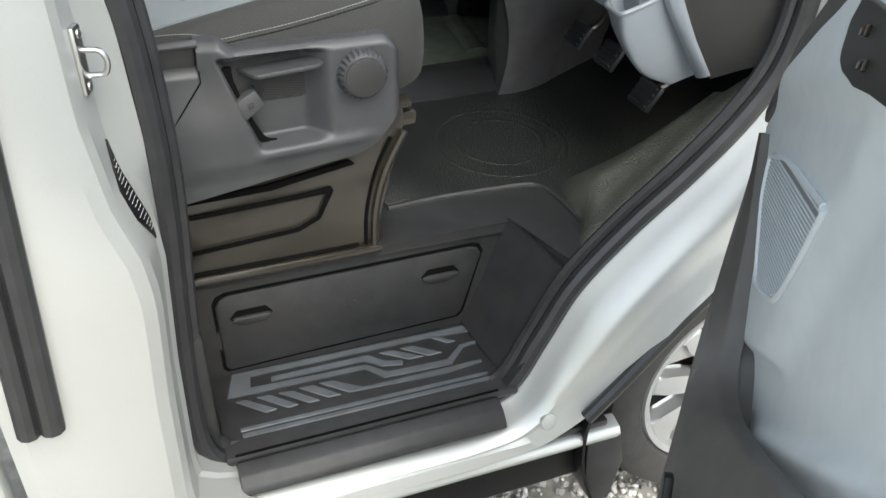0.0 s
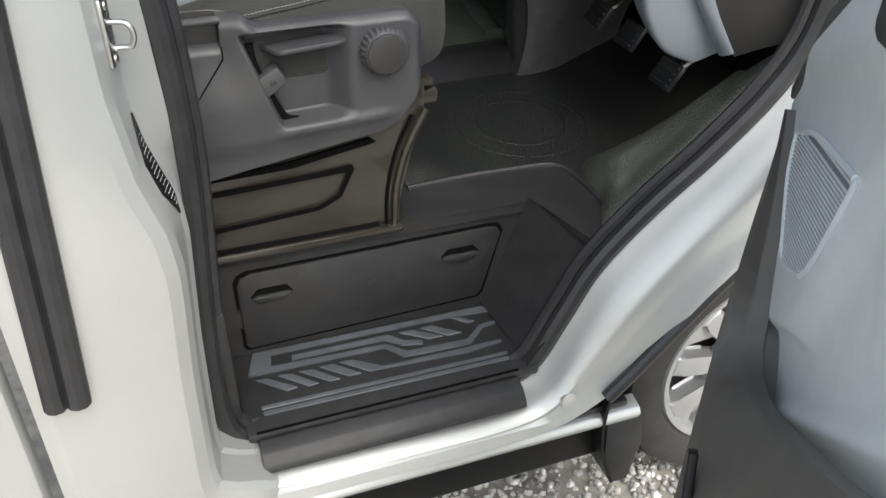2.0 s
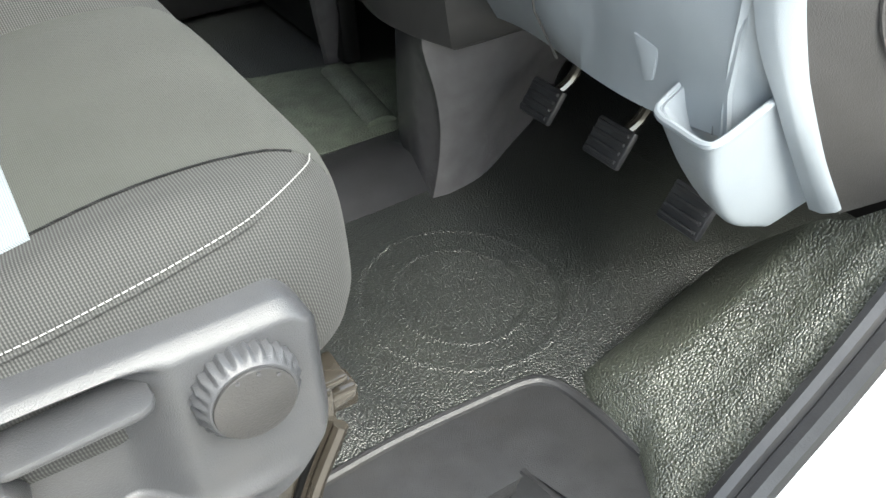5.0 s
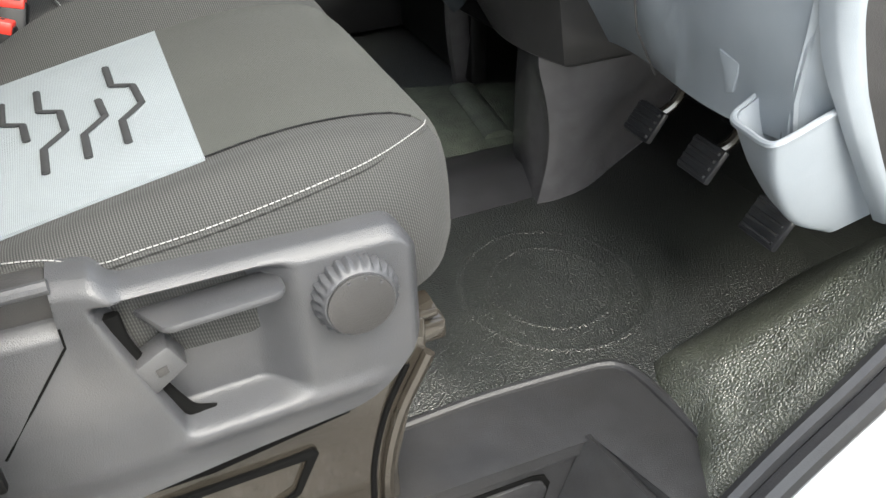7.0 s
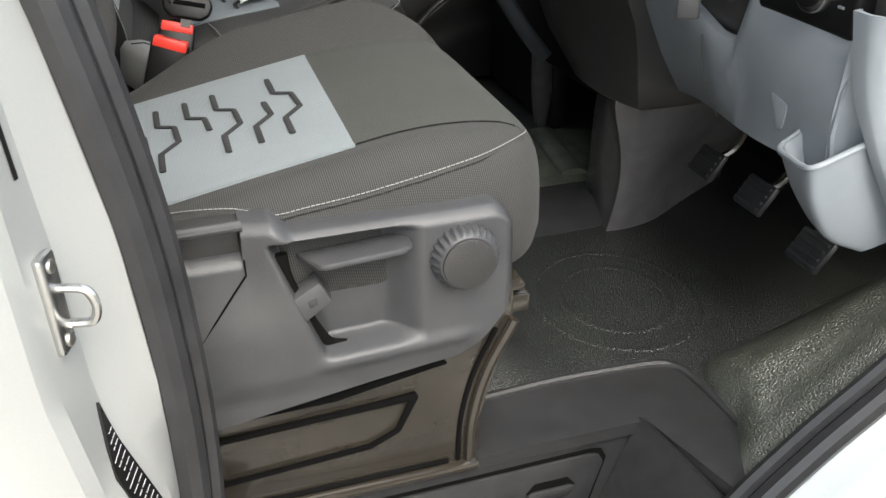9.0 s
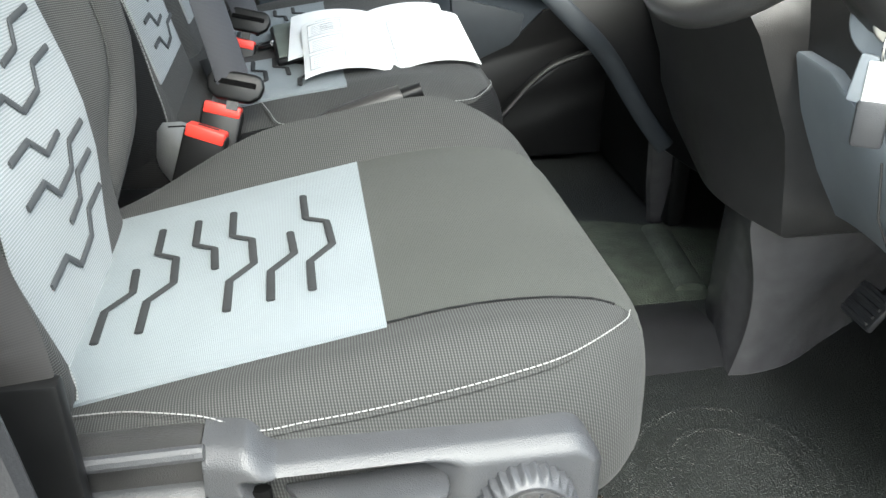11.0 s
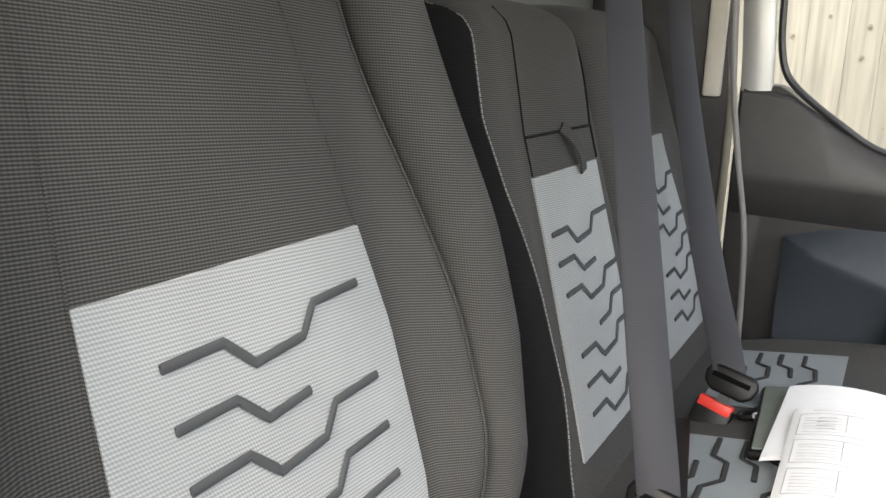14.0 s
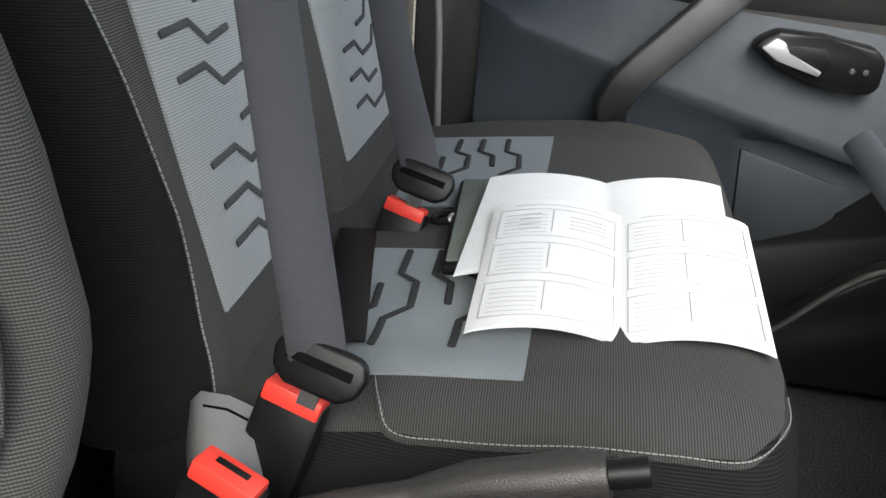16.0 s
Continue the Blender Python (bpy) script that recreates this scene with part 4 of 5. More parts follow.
line = curve([bc.point(x, u) for x, u in ((-0.03, -0.7), (-0.014, -0.78), (0.004, -0.89), (0.022, -0.943), (0.07, -0.948), (0.12, -0.947), (0.18, -0.941), (0.25, -0.934), (0.31, -0.915), (0.346, -0.84), (0.358, -0.74))], 10)
stitches([p + Vector((0.002, -0.003, 0.003)) for p in line], bench)
part("piping", tube([p + Vector((0.0005, -0.001, -0.002)) for p in line], 0.0035, 6), CLOTH, bench)


def seam_y(z):
    return float(np.interp(z, [1.0, 1.1, 1.19, 1.3, 1.42, 1.5, 1.63], [0.866, 0.872, 0.889, 0.883, 0.867, 0.864, 0.878]))


mb = Back(1.05, 0.215, 0.98, 1.65, 0.02, edges=(1, 0.2), foot=0.97, taper=0.25)
pb = Back(1.485, 0.225, 0.98, 1.655, 0.02, edges=(0.2, 1), foot=0.97, taper=0.25)
for bk, ya, yb, ztop, off in ((mb, (0.922, 0.937), (1.175, 1.175), 1.428, 0.956), (pb, (1.33, 1.342), (1.6, 1.55), 1.438, 1.37)):
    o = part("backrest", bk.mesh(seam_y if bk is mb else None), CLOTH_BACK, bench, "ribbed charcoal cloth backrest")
    # Faces outside the seam take the near-black shade colour.
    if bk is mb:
        o.data.materials.append(SHADE_CLOTH)
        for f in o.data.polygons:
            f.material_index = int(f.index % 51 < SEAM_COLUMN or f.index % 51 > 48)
    part("centre_panel", bk.panel(lambda z: ya[0] + (ya[1] - ya[0]) * smooth01(1.05, 1.4, z), lambda z: yb[0] + (yb[1] - yb[0]) * smooth01(1.25, 1.44, z), 1.085, ztop), LIT_PALE_BACK, o, "pale grey cloth panel")
    for z, k in ((1.357, "full"), (1.32, "near"), (1.281, "full"), (1.243, "far"), (1.203, "full"), (1.165, "near"), (1.128, "full")):
        part("zigzag", bk.groove(off + (0.04 if bk is pb else 0.018) * smooth01(1.37, 1.2, z), z + (ztop - 1.428) * 0.8, k, r=0.0038), GROOVE, bench, "dark stitched zigzag groove")
stitches([mb.at(seam_y(1.0 + 0.63 * k / 40), 1.0 + 0.63 * k / 40, 0.002) for k in range(41)], bench, 0.0048, 0.0014, 0.0008)
part("seam", tube([mb.at(y, 1.476, 0.0015) for y in (0.943 + 0.24 * k / 12 for k in range(13))], 0.002, 6), SHADE_CLOTH, bench)
part("seam", tube([mb.at(1.183 + 0.35 * max(0, z - 1.48), z, 0.0015) for z in (1.43 + 0.2 * k / 12 for k in range(13))], 0.0014, 6), SHADE_CLOTH, bench)
part("seam", tube([mb.at(0.94 + 0.2 * max(0, z - 1.48), z, 0.0015) for z in (1.43 + 0.2 * k / 12 for k in range(13))], 0.001, 6), SHADE_CLOTH, bench)
part("pull_tab", band(curve([mb.at(1.06, 1.481, 0.004), mb.at(1.075, 1.466, 0.012), mb.at(1.09, 1.444, 0.014), mb.at(1.1, 1.42, 0.008)], 5), (1, -0.15, 0.28), 0.018, 0.003), CLOTH_BACK, bench, "charcoal cloth pull tab")
part("bench_base", block((-0.25, 0.3), (0.86, 1.68), (0.64, 0.93), 0.01), BLACK, bench, "black seat base")

# ---- belts and buckles ----


def buckle(x, y, z, tilt, lean, turn, label):
    b = thing("seat_belt_buckle", label, "buckle", "belt buckles")
    m = pose(x, y, z, lean, tilt, turn)
    part("buckle_body", block((-0.029, 0.029), (-0.013, 0.013), (-0.13, 0.0), 0.006, m=m), BLACK, b)
    part("release_button", block((-0.026, 0.026), (-0.0145, 0.011), (-0.012, 0.005), 0.003, m=m), RED, b, "red release button")
    part("button_slot", block((-0.014, 0.014), (-0.0035, 0.0035), (-0.004, 0.0056), 0.001, m=m), BLACK, b)
    return b


buckle(-0.053, 0.842, 1.07, 14, -18, -8, "black seat belt buckle with red button beside the bench")
buckle(-0.066, 0.735, 1.073, 18, -10, -12, "black seat belt buckle with red button beside the driver seat")
buckle(-0.05, 1.252, 1.066, 14, -18, -8, "black seat belt buckle with red button on the bench")


def belt(points, normal, label, tongue=True, cloth=BELT):
    b = thing("seat_belt", label, "seat belt", "seat belts")
    part("webbing", band(curve(points, 8), normal, 0.047), cloth, b)
    if tongue:
        m = Matrix.Translation(points[-1]) @ pose(0, 0, 0, -25, 12, -8)
        plate_bm = prism([(-0.041, 0.008), (-0.036, 0.02), (-0.028, 0.024), (0.028, 0.024), (0.036, 0.02), (0.041, 0.008), (0.037, -0.008), (0.024, -0.018), (-0.024, -0.018), (-0.037, -0.008)], "y", -0.007, 0.007, 0.0045, 3)
        bmesh.ops.transform(plate_bm, matrix=m, verts=plate_bm.verts)
        tongue_ob = part("tongue", plate_bm, BLACK, b, "black plastic belt tongue")
        part("webbing_slot", block((-0.029, 0.029), (-0.0085, -0.005), (0.003, 0.011), 0.001, m=m), GAP_SHADE, tongue_ob)
        part("blade", block((-0.008, 0.008), (-0.0015, 0.0015), (-0.03, -0.018), 0.0, m=m), DARK, tongue_ob, "steel tongue blade")
    return b


F1, F2 = (0.8, -0.7, 0.2), (0.12, -1, 0.35)
mid_line = [(-0.26, 1.08, 1.76), (-0.196, 1.05, 1.7), (-0.135, 0.961, 1.5), (-0.07, 0.878, 1.25), (-0.041, 0.844, 1.135), (-0.034, 0.836, 1.098)]
belt(mid_line, [Vector(F1).lerp(Vector(F2), k / 40) for k in range(41)], "grey webbing seat belt buckled across the middle seat")
belt([(-0.29, 1.73, 1.8), (-0.27, 1.68, 1.7), (-0.2, 1.53, 1.5), (-0.1, 1.355, 1.25), (-0.046, 1.268, 1.14), (-0.034, 1.25, 1.1)], [Vector(F1).lerp(Vector(F2), k / 40) for k in range(41)], "grey webbing seat belt buckled across the outer seat")
charm = thing("key_loop", "small black loop with a bright eyelet beside the buckle", "key ring")
part("loop", tube([(-0.004 + 0.014 * math.cos(t), 1.256 + 0.012 * math.sin(t), 1.056 + 0.004 * math.cos(t)) for t in (2 * math.pi * k / 24 for k in range(25))], 0.0045, 8), BLACK, charm)
part("eyelet", disc((0.008, 1.247, 1.06), (0.4, -0.6, 0.7), 0.007, 0.004, 20, 0.0012), CHROME, charm, "bright metal eyelet")

lap = thing("lap_strap", "flat black lap strap lying over the middle cushion", "seat belt", "seat belts")
part("webbing", band([(x, y, bc.at(x, y).z + 0.01) for x, y in ((-0.048 - 0.055 * k / 8, 0.95 + 0.265 * k / 8) for k in range(9))], (0, 0, 1), 0.045), BLACK, lap)
DB = [(-0.34, 0.08, 1.95), (-0.3, 0.14, 1.8), (-0.228, 0.177, 1.6), (-0.205, 0.161, 1.5), (-0.157, 0.128, 1.3), (-0.13, 0.107, 1.18), (-0.122, 0.1, 1.12)]
dbelt = belt(DB, [Vector((0.79, -0.62, 0)).lerp(Vector((0.12, -1, 0.05)), smooth01(36, 48, k)) for k in range(49)], "dark webbing driver belt hanging beside the seat", False, DRIVER_BELT)
part("anchor_sleeve", block((-0.148, -0.096), (0.094, 0.11), (0.88, 1.131), 0.004), BLACK, dbelt, "dark plastic anchor sleeve")
TM = pose(-0.159, 0.118, 1.321, 0, 0, 51.9) @ Matrix.Scale(0.88, 4)
tongue = block((-0.044, 0.04), (-0.008, 0.006), (-0.012, 0.007), 0.005, 3, m=TM)
block((0.024, 0.044), (-0.009, 0.007), (-0.026, 0.005), 0.006, 3, bm=tongue, m=TM)
part("tongue", tongue, BLACK, dbelt, "black plastic belt tongue")
part("stop_button", disc(TM @ Vector((-0.004, -0.004, -0.026)), (0.79, -0.62, 0), 0.009, 0.006, 24, 0.002), DARK, dbelt, "round plastic stop button")
part("retractor", disc((-0.215, 0.06, 1.0), (0.2, -1, 0), 0.06, 0.03, 32, 0.006), BLACK, dbelt, "round black retractor cover")

infill = thing("seat_infill", "pale grey plastic infill between the seats", "trim")
infill_rows = []
for k in range(7):
    y = 0.75 + 0.1 * k / 6
    rear, z = -0.1 - 0.5 * (y - 0.755), 1.038 + 0.012 * k / 6
    infill_rows.append([Vector((x, y, z + dz)) for x, dz in ((rear - 0.012, -0.06), (rear - 0.004, -0.012), (rear + 0.006, 0.0), (0.5 * (rear - 0.085), 0.0), (-0.083, -0.012), (-0.07, -0.045), (-0.066, -0.1))])
part("infill_panel", pad(infill_rows, (0.002, 0, -0.008)), INFILL, infill, sharp=70)
part("panel_joint", tube([p + Vector((0.001, 0, 0.0005)) for p in infill_rows[5][2:]], 0.0012, 6), GAP_SHADE, infill)
# Black fill painting the shade in the gap between the seats.
part("gap_shade_panel", prism([(-0.3, 0.7), (0.0, 0.7), (-0.05, 0.93), (-0.12, 0.985), (-0.3, 0.99)], "y", 0.675, 0.775, 0.015, 3), BLACK, infill)

# handbrake
hb = thing("handbrake", "dark grey handbrake lever between the seats", "handbrake")
part("lever", tube([(-0.12, 0.765, 0.97), (0.0, 0.772, 1.025), (0.13, 0.778, 1.072)], 0.012, 12), DARK, hb)
part("grip", tube([(0.06, 0.775, 1.045), (0.1, 0.777, 1.062), (0.165, 0.778, 1.082), (0.195, 0.778, 1.092)], lambda t: 0.014 + 0.004 * math.sin(math.pi * t) + 0.003 * t, 14), DARK, hb, "grained dark grey grip")
part("button", tube([(0.195, 0.778, 1.092), (0.222, 0.779, 1.1)], 0.011, 12), BLACK, hb)

# ---- papers on the bench ----


def page_z(u, sag):
    """The rise of an open page across the booklet, u from 0 to 1."""
    return sag * (abs(math.sin(2 * math.pi * u)) ** 0.8 + 0.35 * abs(u - 0.5))


def booklet(corner, ux, uy, w, h, sag, lines, label):
    b = thing("open_booklet", label, "booklet", "booklets")
    c, ux, uy = Vector(corner), Vector(ux), Vector(uy)
    for lift, shrink in ((0.0, 0.0), (0.0022, 0.003)) if lines else ((0.0, 0.0), (0.0018, 0.002), (0.0036, 0.001)):
        rows = []
        for i in range(9):
            rows.append([c + uy * (h * i / 8) + ux * (shrink + (w - 2 * shrink) * j / 36) + Vector((0, 0, page_z(j / 36, sag) + lift)) for j in range(37)])
        part("page", pad(rows, (0, 0, -0.0015)), PAPER, b)

    def rule(u0, v0, u1, v1, t=0.0006):
        n = 10
        pts = [c + uy * (h * (v0 + (v1 - v0) * k / n)) + ux * (w * (u0 + (u1 - u0) * k / n)) + Vector((0, 0, page_z(u0 + (u1 - u0) * k / n, sag) + 0.0028)) for k in range(n + 1)]
        return tube(pts, t, 4, bm=ink)

    if lines:
        ink = bmesh.new()
        for a, e in ((0.035, 0.475), (0.525, 0.965)):
            for v0, v1 in ((0.06, 0.3), (0.36, 0.6), (0.66, 0.9)):
                for q in ((a, v0, e, v0), (a, v1, e, v1), (a, v0, a, v1), (e, v0, e, v1), (a + 0.2, v0 + 0.04, a + 0.2, v1)):
                    rule(*q)
                for k in range(6):
                    v = v0 + 0.03 + k * (v1 - v0 - 0.05) / 6
                    rule(a + 0.02, v, a + 0.18, v, 0.0004)
            rule(a + 0.05, 0.94, e - 0.05, 0.94, 0.0005)
        for k in range(4):
            rule(0.11, 0.72 + 0.042 * k, 0.19, 0.73 + 0.042 * k, 0.0009)
            rule(0.3, 0.74 + 0.034 * k, 0.44, 0.74 + 0.034 * k, 0.0006)
        tagged(part("ruled_form", ink, INK, b, "faint grey ruled form boxes and text bars"), kind="stuff")
    return b


booklet((0.036, 1.077, 1.07), (1, 0.24, 0.0), (0.025, 1, 0.07), 0.297, 0.24, 0.01, False, "open white booklet lying under another on the bench")
booklet((0.063, 0.974, 1.066), (1, 0.13, 0.0), (-0.005, 1, 0.13), 0.29, 0.235, 0.014, True, "open white printed booklet with ruled form boxes")
case = thing("phone_case", "dark olive flip case lying under the booklets", "phone case")
part("cover", block((0.0, 0.11), (0.0, 0.26), (0.0, 0.016), 0.006, m=pose(0.018, 1.108, 1.05, 0, -8, 4)), BLACK, case)
part("front", block((0.006, 0.104), (0.008, 0.252), (0.0145, 0.0185), 0.002, m=pose(0.018, 1.108, 1.05, 0, -8, 4)), WALLET, case, "grey-green front face")

# ---- dashboard ----
dash = thing("dashboard", "grey lower dashboard with knee panel and storage bin", "dashboard")
def knee_top(y):
    return float(np.interp(y, [0.0, 0.15, 0.25, 0.335, 0.345, 0.365, 0.42, 0.5, 0.58, 0.7], [1.16, 1.16, 1.172, 1.182, 1.17, 1.1, 1.1, 1.125, 1.158, 1.165]))


knee = []
for k in range(49):
    t = k / 48
    y = 0.655 + (0.125 - 0.655) * t
    low = Vector((0.79 - 0.1 * smooth01(0, 0.9, t), y, 0.928 + 0.075 * t))
    top = Vector((0.70, y, knee_top(y)))
    dent = 0.012 * smooth01(0.45, 0.55, t) * smooth01(1.0, 0.8, t)
    knee.append([low + Vector((0.06, 0, 0.01)), low + Vector((0.012, 0, -0.006)), low, low.lerp(top, 0.3) + Vector((-0.012 + dent, 0, 0)), low.lerp(top, 0.65) + Vector((-0.012, 0, 0)), top + Vector((-0.002, 0, -0.004)), top, top + Vector((0.02, 0, 0))])
part("knee_panel", sheet(knee, 0.006), GREY, dash, "light grey plastic knee panel", sharp=50)
part("panel_joint", tube([(0.727, 0.42, 0.965), (0.695, 0.425, 1.03), (0.687, 0.43, 1.095)], 0.0015, 6), DARK, dash)
part("pull_tab", prism([(0.225, 1.055), (0.262, 1.06), (0.24, 1.015), (0.228, 1.02)], "x", 0.6925, 0.7, 0.002), GREY, dash, "small grey release tab")


def bin_section(t):
    """A level of the storage bin from its rim (0) to its foot (1): from the panel round the front to the end strip."""
    def along(*vals):
        return curve([(0, 0, v) for v in vals], 6)[round(18 * t)].z
    a = Vector((along(0.715, 0.74, 0.77, 0.795), along(0.186, 0.168, 0.158, 0.148), along(1.05, 0.985, 0.925, 0.89)))
    l = Vector((along(0.66, 0.672, 0.71, 0.762), along(0.19, 0.166, 0.153, 0.145), along(1.01, 0.966, 0.913, 0.884)))
    f = Vector((along(0.629, 0.65, 0.695, 0.757), along(0.09, 0.096, 0.105, 0.112), along(1.026, 0.972, 0.914, 0.882)))
    r = Vector((along(0.722, 0.752, 0.787, 0.812), along(0.097, 0.101, 0.103, 0.105), along(1.05, 0.996, 0.944, 0.901)))
    return curve([a, a.lerp(l, 0.6), l.lerp(a, 0.12), l.lerp(f, 0.15), l.lerp(f, 0.5), f.lerp(l, 0.22), f.lerp(l, 0.05).lerp(r, 0.05), f.lerp(r, 0.22), f.lerp(r, 0.6), r], 3)


bin_rows = [bin_section(k / 18) for k in range(19)]
bm = sheet(bin_rows, 0.006)
part("storage_bin", bm, GREY, dash, "light grey open storage bin", sharp=75)
part("bin_rim", tube([p + Vector((0.002, 0.002, 0.0)) for p in bin_section(0)], 0.0042, 8), GREY, dash, "rounded rim of the bin")
low_l = bin_section(1.0)
part("bin_floor", loft([[p for p in low_l], [Vector((0.79, 0.125, 0.9)) for p in low_l]], closed=False), GREY, dash)
part("bin_joint", tube([(0.6905, 0.14, 1.07), (0.688, 0.141, 1.03), (0.69, 0.142, 1.0)], 0.0012, 6), BIN_LINE, dash)
strip_l = curve([(0.68, 0.135, 1.2), (0.687, 0.115, 1.11), (0.707, 0.096, 1.046), (0.745, 0.098, 0.985), (0.802, 0.1, 0.897)], 6)
strip_r = curve([(0.698, 0.088, 1.2), (0.703, 0.084, 1.14), (0.722, 0.078, 1.07), (0.765, 0.072, 0.98), (0.806, 0.066, 0.912)], 6)
rows = []
for a, b in zip(strip_l, strip_r):
    m = a.lerp(b, 0.5) + Vector((-0.006, -0.006, 0))
    rows.append([a + Vector((0.01, 0, 0)), a + Vector((0, -0.003, 0)), a.lerp(m, 0.7) + Vector((-0.001, -0.003, 0)), m, m.lerp(b, 0.7) + Vector((-0.002, -0.002, 0)), b, b + Vector((0.012, 0.004, 0))])
part("end_strip", sheet(rows, 0.005), GREY, dash, "light grey dashboard end strip", sharp=60)
part("bin_back", loft([[(0.69, 0.135, 1.16), (0.684, 0.13, 1.12), (0.681, 0.13, 1.08), (0.683, 0.13, 1.03), (0.69, 0.13, 0.985)], [(0.702, 0.115, 1.16), (0.706, 0.108, 1.12), (0.722, 0.1, 1.08), (0.74, 0.099, 1.03), (0.765, 0.1, 0.985)]], closed=False), GREY, dash)
part("end_panel", pad([[(0.7, 0.09, 1.3), (0.705, 0.086, 1.14), (0.724, 0.08, 1.07), (0.768, 0.074, 0.98), (0.81, 0.068, 0.905)], [(0.79, 0.035, 1.3), (0.795, 0.035, 1.14), (0.805, 0.035, 1.05), (0.825, 0.035, 0.98), (0.845, 0.035, 0.93)], [(0.885, -0.012, 1.3), (0.885, -0.01, 1.14), (0.885, -0.008, 1.08), (0.88, -0.005, 1.0), (0.868, 0.0, 0.95)]], (0.004, 0.01, 0)), DARK, dash, "dark plastic dashboard end panel")
part("end_disc", tube([(0.8 + 0.042 * math.cos(a), float(np.interp(0.8 + 0.042 * math.cos(a), [0.705, 0.795, 0.885], [0.086, 0.035, -0.01])) - 0.001, 1.16 + 0.085 * math.sin(a)) for a in (2 * math.pi * k / 32 for k in range(33))], 0.002, 6), DARK, dash, "oval moulded cover outline")
part("dash_top", prism([(0.72, 1.1), (0.715, 1.3), (0.76, 1.4), (1.2, 1.38), (1.2, 1.0), (0.82, 1.0)], "y", 0.12, 1.74, 0.02, 3), DARK, dash, "dark dashboard upper moulding")
fas = part("switch_fascia", block((0.695, 0.74), (0.14, 0.33), (1.155, 1.36), 0.012, 3), BLACK, dash, "black switch fascia")
part("light_switch", disc((0.69, 0.211, 1.208), (-1, 0, 0), 0.03, 0.02, 36, 0.004), CHROME, fas, "round chrome-ringed light switch")
part("switch_face", disc((0.679, 0.211, 1.208), (-1, 0, 0), 0.023, 0.006, 30, 0.002), BLACK, fas)
for k in range(3):
    part("switch_mark", block((0.6935, 0.6955), (0.163, 0.173), (1.192 + 0.02 * k, 1.195 + 0.02 * k), 0.0), GREY, fas)
part("air_vent", tube([(0.69, 0.21 + 0.052 * math.cos(a), 1.3 + 0.05 * math.sin(a)) for a in (2 * math.pi * k / 40 for k in range(41))], 0.008, 10), GREY, fas, "grey-ringed air vent")
for k in range(5):
    part("vent_slat", block((0.693, 0.7), (0.168, 0.252), (1.266 + 0.015 * k, 1.271 + 0.015 * k), 0.001), DARK, fas)

# steering wheel, column and ignition key
sw = thing("steering_wheel", "dark steering wheel with grey lower spoke", "steering wheel")
SC, tilt = Vector((0.525, 0.42, 1.425)), radians(54)
sx_, sy_ = Vector((math.cos(tilt), 0, math.sin(tilt))), Vector((0, 1, 0))
part("rim", tube([SC + 0.185 * (math.cos(a) * sx_ + math.sin(a) * sy_) for a in (2 * math.pi * k / 64 for k in range(65))], 0.014, 12), DARK, sw, "dark grained wheel rim")
hubn = sx_.cross(sy_)
part("hub", disc(SC - hubn * 0.02, hubn, 0.065, 0.05, 32, 0.012), DARK, sw)
for a in (180, 100, 260):
    d = math.cos(radians(a)) * sx_ + math.sin(radians(a)) * sy_
    part("spoke", tube([SC + d * 0.05, SC + d * 0.178], 0.02, 10, flat=(hubn, 0.4)), GREY if a == 180 else DARK, sw)
col = thing("steering_column", "dark steering column shroud with ignition lock", "column")
part("shroud", tube([SC + Vector((0.05, 0, -0.05)), SC + Vector((0.2, 0, -0.19)), (0.78, 0.42, 1.17)], lambda t: 0.055 + 0.012 * t, 20), DARK, col)
IG = Vector((0.65, 0.412, 1.256))
part("ignition_ring", disc(IG, (-0.7, -0.68, 0.1), 0.042, 0.022, 36, 0.007), GREY, col, "grey ignition surround")
part("ignition_barrel", disc(IG + Vector((-0.008, -0.012, 0)), (-0.55, -0.8, 0.1), 0.02, 0.014, 24, 0.003), STEEL, col)
key = thing("ignition_key", "bunch of keys with white tags hanging from the ignition", "keys")
part("key_ring", tube([IG + Vector((-0.016 + 0.012 * math.cos(a) * 0.8, -0.022 + 0.006 * math.cos(a), -0.018 + 0.017 * math.sin(a))) for a in (2 * math.pi * k / 24 for k in range(25))], 0.0018, 6), CHROME, key)
part("key_blade", block((-0.006, 0.006), (-0.0015, 0.0015), (-0.03, 0.0), 0.001, m=Matrix.Translation(IG + Vector((-0.014, -0.02, 0.01)))), CHROME, key)
part("white_tag", block((-0.015, 0.015), (-0.002, 0.002), (-0.085, -0.035), 0.002, m=Matrix.Translation(IG + Vector((-0.016, -0.022, 0))) @ pose(0, 0, 0, 0, 0, -35)), PAPER, key, "white paper key tag")
for dy, lean in ((-0.01, 8), (0.011, -7)):
    part("key_cover", block((-0.009, 0.009), (-0.003, 0.003), (-0.08, -0.03), 0.003, m=Matrix.Translation(IG + Vector((-0.014 + dy * 0.8, -0.018 - dy * 0.5, 0))) @ pose(0, 0, 0, 0, lean, -35)), GREY, key, "pale grey key cover")
part("key_fob", block((-0.016, 0.016), (-0.006, 0.006), (-0.125, -0.075), 0.005, m=Matrix.Translation(IG + Vector((-0.017, -0.02, 0))) @ pose(0, 0, 0, 0, 0, -35)), COVER, key, "dark grey key fob")

# passenger side of the footwell
pdash = thing("passenger_dash_edge", "slate plastic lower edge of the passenger dashboard", "dashboard")
